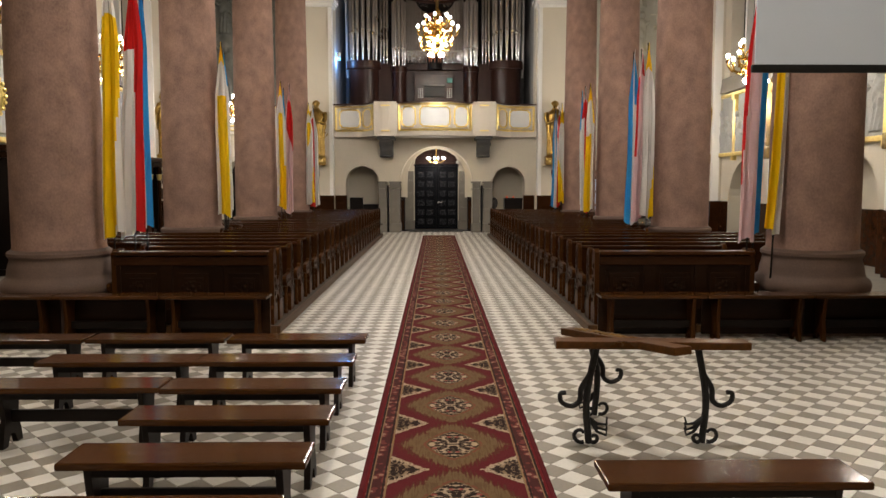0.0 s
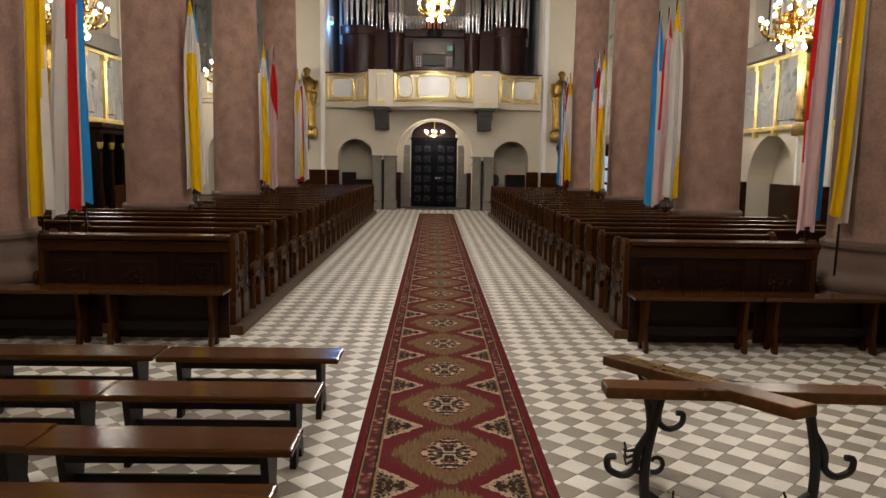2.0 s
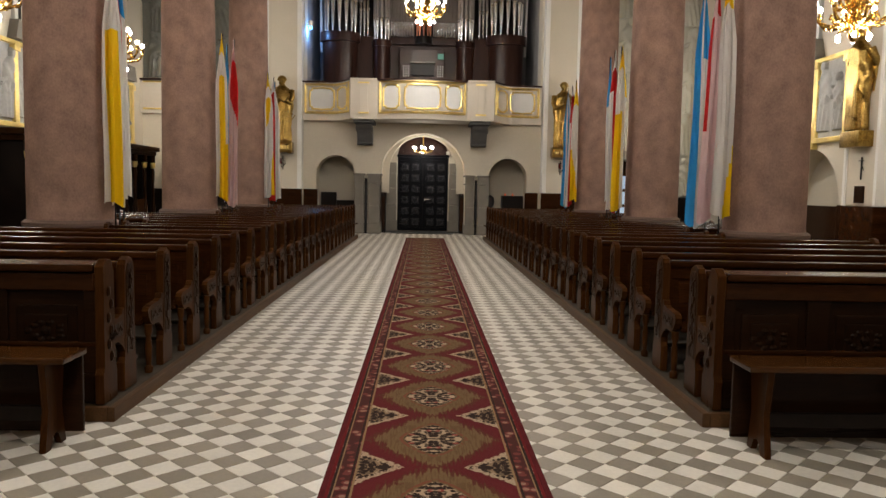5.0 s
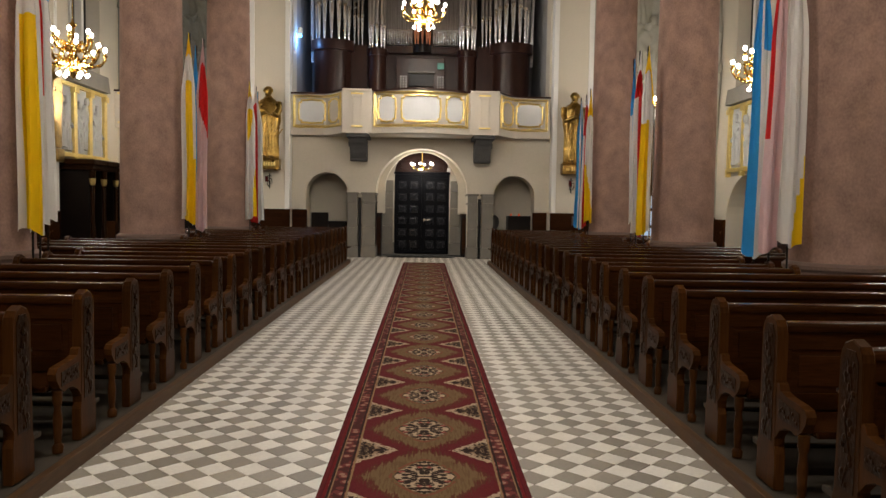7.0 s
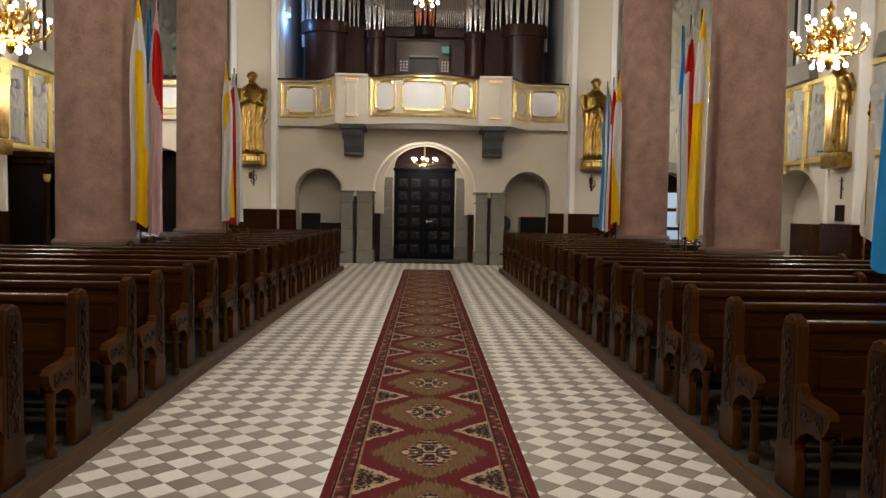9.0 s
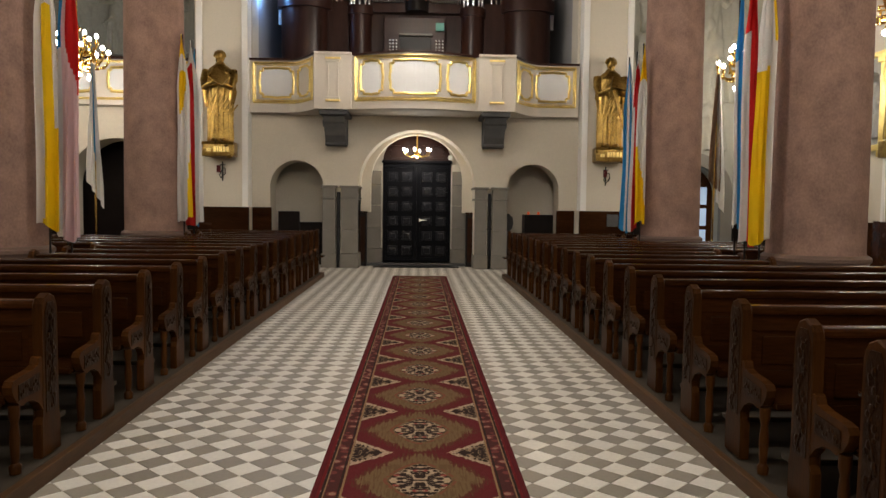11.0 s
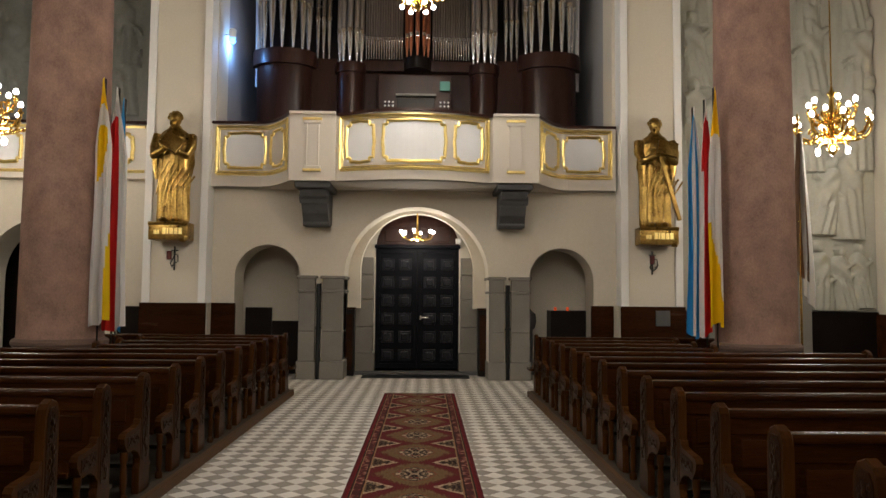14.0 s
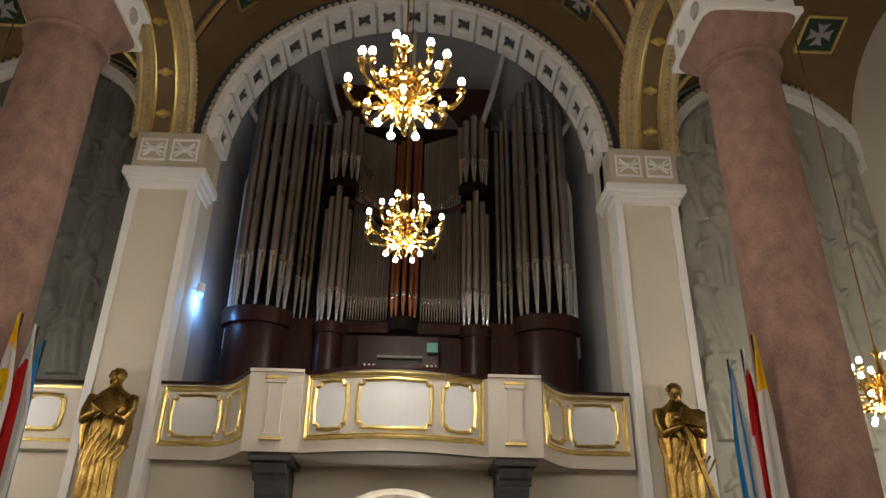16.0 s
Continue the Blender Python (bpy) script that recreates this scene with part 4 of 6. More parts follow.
def pipe(x, y, z0, z1, r, mouth, material=None, kids=None):
    """One pipe: foot, bright mouth and body."""
    b = bmesh.new()
    lathe(b, [(r, mouth), (r, z1)], 12, (x, y, 0))
    p = part("pipe", b, material or PIPE, org, smooth=True)
    b = bmesh.new()
    lathe(b, [(r * 0.3, z0), (r * 0.99, mouth - r * 2.2), (r * 0.99, mouth)], 10, (x, y, 0))
    part("foot", b, PIPEM if material is None else material, p, smooth=True)
    b = bmesh.new()
    bbox(b, x - r * 0.7, x + r * 0.7, y - r * 1.06, y - r * 0.7, mouth - 0.03, mouth + 0.07, 0.005)
    part("mouth", b, PIPEM, p)


def cap_round(name, c, rx, ry, y0, z0, z1, material, seg=28):
    b = bmesh.new()
    pts = [(c - rx * math.cos(math.pi * i / seg), y0 - ry * math.sin(math.pi * i / seg)) for i in range(seg + 1)]
    slab(b, pts, z0, z1, lambda a, q, d: (a, q, d))
    bmesh.ops.bevel(b, geom=[e for e in b.edges if abs(e.verts[0].co.z - e.verts[1].co.z) < 1e-5], offset=0.02, segments=2, affect="EDGES")
    return part(name, b, material, org, smooth=True)


OY = 32.0
for s in (-1, 1):
    c = AX + s * 2.98
    cap_round("tower_body", c, 0.62, 0.45, OY, 3.92, 6.75, ORGANW)
    cap_round("tower_cornice", c, 0.72, 0.55, OY, 6.75, 7.08, ORGANW)
    for i in range(7):
        a = math.pi * (i + 0.5) / 7
        h = 13.2 - 0.22 * abs(i - 3) if s else 13
        pipe(c - 0.54 * math.cos(a), OY - 0.42 * math.sin(a), 7.08, h, 0.088, 8.15 + 0.05 * (3 - abs(i - 3)))
    c = AX + s * 1.5
    cap_round("turret_body", c, 0.30, 0.3, OY - 0.05, 3.92, 6.62, ORGANW)
    cap_round("turret_cap", c, 0.34, 0.34, OY - 0.05, 6.62, 6.85, ORGANW)
    for i in range(5):
        a = math.pi * (i + 0.5) / 5
        pipe(c - 0.25 * math.cos(a), OY - 0.06 - 0.24 * math.sin(a), 6.85, 10.0 - 0.25 * abs(i - 2), 0.068, 7.55)
    for i in range(5):
        a = math.pi * (i + 0.5) / 5
        pipe(c - s * 0.02 - 0.30 * math.cos(a), OY + 0.2 - 0.26 * math.sin(a), 10.35, 12.2 - 0.12 * abs(i - 2), 0.078, 11.0)
    cap_round("upper_cornice", c - s * 0.02, 0.36, 0.36, OY + 0.2, 10.12, 10.35, BLACKW)
    for i in range(3):
        pipe(AX + s * (2.02 + 0.13 * i), OY + 0.15, 7.0, 11.9 + 0.35 * i, 0.055, 7.95)
    b = bmesh.new()
    bbox(b, *sorted((AX + s * 1.8, AX + s * 2.4)), OY - 0.05, OY + 0.2, 3.92, 7.0, 0.02)
    part("side_panel", b, ORGANW, org)
    b = bmesh.new()
    tube(b, [(AX + s * 3.75, OY + 0.6, 6.5), (AX + s * 3.8, OY + 0.6, 10.5), (AX + s * 3.5, OY + 0.6, 12.2)], 0.05, 6)
    part("case_edge", b, TRIM, org)
# middle field: copper pipes between two banks of thin pipes
cap_round("middle_cap", AX, 0.31, 0.36, OY + 0.05, 6.75, 7.02, BLACKW)
for i in range(5):
    a = math.pi * (i + 0.5) / 5
    pipe(AX - 0.25 * math.cos(a), OY - 0.02 - 0.22 * math.sin(a), 7.02, 9.05, 0.05, 7.5, COPPER)
    pipe(AX - 0.25 * math.cos(a), OY + 0.15 - 0.22 * math.sin(a), 9.5, 11.4 + 0.05 * i % 2, 0.05, 9.95, COPPER)
for s in (-1, 1):
    for i in range(15):
        x = AX + s * (0.36 + 0.058 * i)
        pipe(x, OY + 0.12, 7.05, 9.15 + 0.02 * i * i / 3, 0.026, 7.5)
        t = i / 14
        pipe(x, OY + 0.28, 9.4 + 0.5 * t * t, 11.6 + 0.3 * t, 0.026, 9.75 + 0.62 * t * t)
b = bmesh.new()
tube(b, [(AX + 1.25 * math.sin(a), OY - 0.02, 9.75 - 0.38 * math.cos(a) ** 1 + 0.15) for a in [(-1.35 + 0.15 * i) for i in range(19)]], 0.07, 8)
part("curved_rail", b, ORGANW, org, smooth=True)
b = bmesh.new()
bbox(b, AX - 1.25, AX + 1.25, OY + 0.02, OY + 0.4, 6.75, 7.0, 0.02)
bbox(b, AX - 2.4, AX + 2.4, OY + 0.2, OY + 0.45, 3.92, 6.75, 0.02)
part("case_front", b, ORGANW, org)
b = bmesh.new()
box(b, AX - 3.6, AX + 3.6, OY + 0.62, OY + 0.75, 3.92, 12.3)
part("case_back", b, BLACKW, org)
b = bmesh.new()
arch_wall(b, AX - 1.95, AX + 1.95, 12.0, 13.4, AX, 1.15, 12.1, 0.9, OY + 0.4, OY + 0.5, xz)
part("crest", b, ORGANW, org)
con = thing("organ_console", "dark wooden organ console with a lit display", "console")
b = bmesh.new()
bbox(b, AX - 0.95, AX + 0.85, 31.35, 31.75, 3.92, 5.45, 0.02)
bbox(b, AX - 0.85, AX + 0.75, 31.45, 31.8, 5.45, 6.5, 0.02)
part("body", b, ORGANW, con)
b = bmesh.new()
bbox(b, AX - 0.42, AX + 0.38, 31.28, 31.46, 5.55, 5.95, 0.01)
part("keyboard_recess", b, BLACKW, con)
b = bmesh.new()
bbox(b, AX - 0.45, AX + 0.42, 31.25, 31.4, 5.98, 6.03, 0.008)
part("music_shelf", b, GREYST, con, "pale shelf edge")
for s in (-1, 1):
    for i in range(3):
        for j in range(5):
            b = bmesh.new()
            ball(b, (AX + s * (0.52 + 0.085 * i), 31.44, 5.55 + 0.085 * j), 0.024, 6)
            part("stop_knob", b, TRIM, con)
b = bmesh.new()
bbox(b, AX + 0.5, AX + 0.72, 31.3, 31.34, 6.12, 6.32, 0.01)
part("display", b, EXITG, con, "small green lit display")
bl = thing("wall_spotlight", "small blue-lit spotlight on the loft wall", "spotlight")
b = bmesh.new()
lathe(b, [(0.03, -0.1), (0.08, -0.06), (0.08, 0.1), (0.06, 0.12)], 12, (-4.05, 30.95, 7.15))
tube(b, [(-4.2, 30.95, 7.15), (-4.05, 30.95, 7.15)], 0.02, 6)
part("housing", b, TRIM, bl)
b = bmesh.new()
ball(b, (-4.05, 30.94, 7.02), 0.07, 10)
part("lens", b, BLUEL, bl)

# ---- chandeliers ----
ch = thing("chandelier", "brass two-tier chandelier with lit bulbs", "chandelier", "chandeliers")
b = bmesh.new()
lathe(b, [(0.02, -0.55), (0.06, -0.5), (0.10, -0.42), (0.06, -0.34), (0.13, -0.24), (0.17, -0.16), (0.09, -0.06), (0.05, 0.04), (0.10, 0.12), (0.12, 0.2), (0.05, 0.3), (0.04, 0.5), (0.09, 0.56), (0.03, 0.62), (0.015, 0.7)], 20)
part("stem", b, BRASS, ch, smooth=True)
b = bmesh.new()
tube(b, [(0, 0, 0), (0, 0, 1)], 0.012, 6)
chain = part("chain", b, BRASS, ch)
chain.location.z = 0.66
for tier, n, R, z in ((0, 8, 0.62, -0.14), (1, 6, 0.38, 0.16)):
    for i in range(n):
        a = 360 / n * i + 15 * tier
        b = bmesh.new()
        tube(b, [(0.08, 0, z), (0.2, 0, z - 0.12), (R * 0.6, 0, z - 0.14), (R * 0.9, 0, z - 0.06), (R, 0, z + 0.04), (R, 0, z + 0.1)], 0.028, 8)
        tube(b, [(R * 0.3, 0, z - 0.1), (R * 0.45, 0, z + 0.05), (R * 0.6, 0, z + 0.06), (R * 0.62, 0, z - 0.02)], 0.022, 6)
        for q in range(4):
            ball(b, (R * (0.3 + 0.17 * q), 0, z - 0.13 + 0.03 * (q % 2)), 0.042, 6, 1.3, 1, 0.8)
        lathe(b, [(0.02, z + 0.08), (0.05, z + 0.11), (0.055, z + 0.13), (0.03, z + 0.14), (0.022, z + 0.2)], 10, (R, 0, 0))
        b.transform(pose(0, 0, 0, 0, 0, a))
        arm = part("arm", b, BRASS, ch, smooth=True)
        b = bmesh.new()
        ball(b, (R, 0, z + 0.25), 0.042, 8, 1, 1, 1.3)
        b.transform(pose(0, 0, 0, 0, 0, a))
        part("bulb", b, BULB, arm, "lit bulb", True)
for i in range(6):
    a = i * math.pi / 3
    b = bmesh.new()
    tube(b, [(0.1 * math.cos(a), 0.1 * math.sin(a), -0.3), (0.24 * math.cos(a), 0.24 * math.sin(a), -0.34), (0.27 * math.cos(a), 0.27 * math.sin(a), -0.42)], 0.016, 6)
    arm = part("drop_arm", b, BRASS, ch, smooth=True)
    b = bmesh.new()
    ball(b, (0.27 * math.cos(a), 0.27 * math.sin(a), -0.47), 0.042, 8)
    part("bulb", b, BULB, arm, "lit bulb", True)
# Copies also hang at the four assumed, unseen nave places.
places = list(NAVE_LAMPS) + AISLE_LAMPS
ch.location = places[0]
chain.scale.z = vault_z(*places[0][:2]) - places[0][2] - 0.6
for p in places[1:]:
    c = copy_thing(ch, pose(*p, 0, 0, 17 * p[1]))
    for o in c.children:
        if o.name.startswith("chain"):
            o.scale.z = vault_z(p[0], p[1]) - p[2] - 0.6
pc = thing("porch_chandelier", "small brass chandelier with six lit bulbs under the arch", "chandelier", at=(DX, 31.2, 2.98))
b = bmesh.new()
lathe(b, [(0.015, -0.16), (0.05, -0.12), (0.03, -0.06), (0.06, 0.0), (0.02, 0.08), (0.015, 0.45)], 12)
part("stem", b, BRASS, pc, smooth=True)
for i in range(6):
    b = bmesh.new()
    tube(b, [(0.04, 0, -0.06), (0.16, 0, -0.14), (0.31, 0, -0.09), (0.36, 0, 0.0)], 0.016, 6)
    b.transform(pose(0, 0, 0, 0, 0, 60 * i + 20))
    arm = part("arm", b, BRASS, pc, smooth=True)
    b = bmesh.new()
    ball(b, (0.36, 0, 0.05), 0.036, 8)
    b.transform(pose(0, 0, 0, 0, 0, 60 * i + 20))
    part("bulb", b, BULB, arm, "lit bulb", True)

# ---- statues and sconces ----
def statue_mesh(seed, sword):
    rnd = random.Random(seed)
    b = bmesh.new()
    rows = []
    prof = [(0.0, 0.31, 0.19), (0.05, 0.32, 0.20), (0.5, 0.31, 0.19), (0.9, 0.32, 0.20), (1.2, 0.35, 0.21), (1.45, 0.35, 0.21), (1.62, 0.315, 0.20), (1.74, 0.22, 0.15), (1.81, 0.13, 0.11), (1.88, 0.085, 0.09)]
    N = 96
    fine = []
    for (z0, a0, c0), (z1, a1, c1) in zip(prof, prof[1:]):
        for k in range(8):
            t = k / 8
            fine.append((z0 + (z1 - z0) * t, a0 + (a1 - a0) * t, c0 + (c1 - c0) * t))
    fine.append(prof[-1])
    for z, rx, ry in fine:
        ring = []
        for i in range(N):
            a = 2 * math.pi * i / N
            hem = 0.55 + 0.75 * (0.5 + 0.5 * math.cos(a + 0.6 + seed))       # slanting edge of the mantle
            skirt = z < hem
            if skirt:
                fold = 0.93 + 0.055 * math.sin(15 * a + 0.8 * math.sin(3 * z) + seed) + 0.02 * math.sin(31 * a + seed)
            else:
                fold = 1.03 + 0.05 * math.sin(9 * (z - 0.55 * math.cos(a)) + 4 * a + seed) * min(1, (1.85 - z) * 2) + 0.03 * math.sin(21 * (z - 0.6 * math.cos(a + 0.4)) + seed)
            fold += 0.03 * noise.noise(Vector((4 * math.cos(a), 4 * math.sin(a), 3 * z + seed)))
            ring.append(b.verts.new((rx * fold * math.cos(a), ry * fold * math.sin(a), z)))
        rows.append(ring)
    for p, q in zip(rows, rows[1:]):
        for i in range(N):
            b.faces.new((p[i], p[(i + 1) % N], q[(i + 1) % N], q[i]))
    b.faces.new(rows[-1])
    ball(b, (0, -0.02, 2.0), 0.125, 14, 0.88, 1.0, 1.2)
    ball(b, (0, -0.09, 1.9), 0.08, 10, 0.9, 0.8, 1.3)
    for i in range(11):
        a = math.pi * (i / 10)
        ball(b, (0.105 * math.cos(a), -0.02 + 0.03 * math.sin(3 * i), 2.02 + 0.1 * math.sin(a)), 0.045, 6)
    for i in range(7):
        ball(b, (-0.05 + 0.017 * i, -0.13, 1.9 - 0.04 * math.sin(i)), 0.03, 6, 0.8, 0.8, 1.6)
    for s in (-1, 1):
        tube(b, [(s * 0.31, -0.02, 1.66), (s * 0.345, -0.12, 1.42), (s * 0.30, -0.25, 1.24), (s * 0.2, -0.33, 1.30), (s * 0.06, -0.36, 1.42 + 0.06 * s)], 0.105, 10, 0.45)
        tube(b, [(s * 0.31, -0.16, 1.3), (s * 0.30, -0.18, 1.05), (s * 0.27, -0.17, 0.8)], 0.07, 8, 0.4)
        ball(b, (s * 0.06, -0.38, 1.42 + 0.06 * s), 0.06, 8, 1.2, 1, 0.8)
    for i in range(7):
        x0 = -0.24 + 0.08 * i
        tube(b, [(x0 + 0.22, -0.215, 1.16 - 0.05 * i), (x0 + 0.06, -0.235, 0.86 - 0.04 * i), (x0 - 0.02, -0.205, 0.5 + 0.03 * i)], 0.02, 6, 0.5)
    t = bmesh.new()
    bbox(t, -0.19, 0.19, -0.035, 0.035, -0.15, 0.15, 0.01)
    join(b, t, pose(0.12 if sword else 0.08, -0.41, 1.47, -18, 12 if sword else 34, 0))
    if sword:
        t = bmesh.new()
        bbox(t, -0.04, 0.04, -0.02, 0.02, -0.95, 0.55, 0.008)
        bbox(t, -0.14, 0.14, -0.025, 0.025, 0.5, 0.56, 0.008)
        join(b, t, pose(0.1, -0.33, 1.02, 0, -16, 0))
    for s in (-0.12, 0.12):
        ball(b, (s, -0.2, 0.03), 0.09, 8, 0.8, 1.3, 0.6)
    bbox(b, -0.37, 0.37, -0.26, 0.14, -0.36, -0.02, 0.03)
    tube(b, [(-0.37, -0.24, -0.05), (0.37, -0.24, -0.05)], 0.04, 8)
    tube(b, [(0.34, -0.2, -0.28), (0.30, -0.26, -0.36), (0.24, -0.24, -0.34)], 0.05, 8)
    return b


def place_statue(seed, sword, m, label):
    b = statue_mesh(seed, sword)
    for v in b.verts:
        if v.co.y > 0.16:
            v.co.y = 0.16
    ob = solid("statue", b, BRONZE, label, "statue", "gilt statues", smooth=True)
    ob.matrix_world = m
    return ob


def plaque_bars(m):
    b = bmesh.new()
    for x0, x1, h in ((-0.26, -0.21, 0.08), (-0.2, -0.16, 0.08), (-0.1, -0.04, 0.12), (-0.02, 0.01, 0.12), (0.03, 0.1, 0.12), (0.12, 0.18, 0.12), (0.2, 0.26, 0.12)):
        box(b, x0, x1, -0.272, -0.262, -0.25, -0.25 + h)
    ob = solid("plaque_lettering", b, GOLD, "raised gilt letter strokes on the statue plinth", "lettering", "plinth lettering", kind="stuff")
    ob.matrix_world = m


for x, sw, sd, lab in ((-4.83, False, 1, "gilt bronze statue of a bearded man with a scroll"), (4.6, True, 2, "gilt bronze statue of a bearded man with book and sword")):
    m = pose(x, 29.93, 3.06) @ Matrix.Diagonal((1.02, 1, 1.01, 1))
    place_statue(sd, sw, m, lab), plaque_bars(m)
for y in (14.9, 20.2, 25.5, 9.6):
    for X, s in ((SL, -1), (SR, 1)):
        m = pose(X - s * 0.47, y, 2.95, 0, 0, 90 * s) @ Matrix.Diagonal((0.95, 1, 0.98, 1))
        place_statue(3 + int(y) + s, s > 0, m, "gilt bronze robed statue on the wall pilaster")


def sconce(m):
    o = thing("wall_sconce", "black wrought iron wall candle holder", "sconce", "wall sconces")
    o.matrix_world = m
    b = bmesh.new()
    tube(b, [(0, 0, -0.22), (0, 0, 0.25)], 0.018, 6)
    bbox(b, -0.07, 0.07, -0.01, 0.02, 0.16, 0.18, 0.004)
    tube(b, [(0, -0.02, 0.05), (-0.06, -0.05, -0.08), (-0.02, -0.08, -0.15), (0.04, -0.14, -0.1), (0.06, -0.18, -0.02)], 0.013, 6)
    tube(b, [(0, -0.02, 0.1), (0.08, -0.05, 0.08), (0.09, -0.06, -0.05), (0.03, -0.06, -0.08)], 0.011, 6)
    part("bracket", b, IRON, o)
    b = bmesh.new()
    lathe(b, [(0.045, 0), (0.05, 0.01), (0.05, 0.16), (0.04, 0.17)], 12, (-0.05, -0.16, -0.02))
    part("candle_glass", b, mat_candle, o, "dark red candle glass")


mat_candle = mat("dark_red_glass", (0.09, 0.012, 0.012), 0.2, var=0.2, scale=5, fine=30, bump=0.02)
for x in (-4.83, 4.58):
    sconce(pose(x, 30.09, 2.35))
for y in (14.9, 20.2, 25.5):
    for X, s in ((SL, -1), (SR, 1)):
        sconce(pose(X - s * 0.33, y - 0.05, 2.15, 0, 0, 90 * s))
        p = thing("station_picture", "small framed bronze relief picture on the wall", "picture", "wall pictures")
        p.matrix_world = pose(X - s * 0.33, y, 1.62, 0, 0, 90 * s)
        b = bmesh.new()
        bbox(b, -0.17, 0.17, -0.03, 0.0, -0.18, 0.18, 0.01)
        part("frame", b, CARVE, p)
        b = bmesh.new()
        bbox(b, -0.13, 0.13, -0.04, -0.028, -0.14, 0.14, 0.006)
        for k in range(5):
            ball(b, (-0.08 + 0.04 * k, -0.04, -0.05 + 0.03 * (k % 3)), 0.035, 6)
        part("relief_plate", b, BRONZE, p)

# ---- gilt-framed relief panels on the side walls ----
for (y0, y1) in BAYS[2:]:
    for X, s in ((SL, -1), (SR, 1)):
        a0, a1 = y0 + 0.38, y1 - 1.05
        w = thing("relief_panel", "grey stucco relief triptych in a gilded frame", "relief", "side wall reliefs")
        mid = (a0 + a1) / 2
        edges = [a0, a0 + (a1 - a0) * 0.34, a0 + (a1 - a0) * 0.66, a1]
        for z0, z1, o in ((2.82, 2.94, 0.13), (4.72, 4.82, 0.11)):
            b = bmesh.new()
            bbox(b, *sorted((X - s * o, X - s * 0.002)), a0 - 0.1, a1 + 0.1, z0, z1, 0.015)
            part("frame_rail", b, GOLD, w, "gilded rail")
        for e in edges:
            b = bmesh.new()
            bbox(b, *sorted((X - s * 0.1, X - s * 0.002)), e - 0.09, e + 0.09, 2.94, 4.72, 0.012)
            bbox(b, *sorted((X - s * 0.15, X - s * 0.002)), e - 0.12, e + 0.12, 4.58, 4.74, 0.015)
            bbox(b, *sorted((X - s * 0.14, X - s * 0.002)), e - 0.08, e + 0.08, 2.68, 2.84, 0.02)
            part("gilded_pilaster", b, GOLD, w)
        for k in range(3):
            r = relief("field", edges[k] + 0.09, edges[k + 1] - 0.09, 2.95, 4.71, lambda a, z, d, X=X, s=s: (X - s * (0.012 + d), a, z), STUCCO, int(y0 * 7 + k * 3 + s), 0.12, "grey stucco relief of draped forms", 44, 0.0, 1.5)
            r.parent = w
            del r["category"]

# ---- confessionals ----
for x, y, rz in ((SL, 27.5, 90), (SL, 22.3, 90), (SL, 17.0, 90)):
    c = thing("confessional", "dark carved wooden confessional with turned columns against the wall", "confessional", "confessionals")
    c.matrix_world = pose(x + 0.02, y, 0, 0, 0, rz)
    b = bmesh.new()
    bbox(b, -1.15, 1.15, -1.05, -0.02, 0, 0.14, 0.02)
    part("base", b, BLACKW, c)
    b = bmesh.new()
    bbox(b, -1.1, 1.1, -0.2, -0.02, 0.14, 2.45, 0.02)
    part("back_panel", b, BLACKW, c)
    for k in (-1.1, -0.4, 0.34, 1.04):
        b = bmesh.new()
        bbox(b, k, k + 0.06, -0.95, -0.2, 0.14, 2.45, 0.01)
        part("side_panel", b, BLACKW, c)
    for k in (-0.74, 0.72):
        b = bmesh.new()
        bbox(b, k - 0.28, k + 0.28, -0.9, -0.2, 0.5, 0.55, 0.01)
        part("kneeling_shelf", b, WOODV, c)
    b = bmesh.new()
    bbox(b, -1.2, 1.2, -1.08, 0, 2.45, 2.58, 0.02)
    bbox(b, -1.28, 1.28, -1.16, 0, 2.58, 2.72, 0.03)
    part("cornice", b, CARVE, c)
    b = bmesh.new()
    bbox(b, -0.36, 0.36, -1.0, -0.94, 0.14, 1.1, 0.01)
    part("door", b, WOODV, c)
    for k in (-0.38, 0.38, -1.06, 1.06):
        b = bmesh.new()
        lathe(b, [(0.07, 0.14), (0.07, 0.9), (0.05, 1.0), (0.045, 1.5), (0.06, 1.95), (0.04, 2.05), (0.075, 2.15), (0.08, 2.45)], 12, (k, -1.0, 0))
        p = part("column", b, CARVE, c, smooth=True)
        b = bmesh.new()
        lathe(b, [(0.05, 2.05), (0.07, 2.1), (0.085, 2.22), (0.06, 2.24)], 12, (k, -1.0, 0))
        part("capital", b, GOLD, p, "gilt capital")

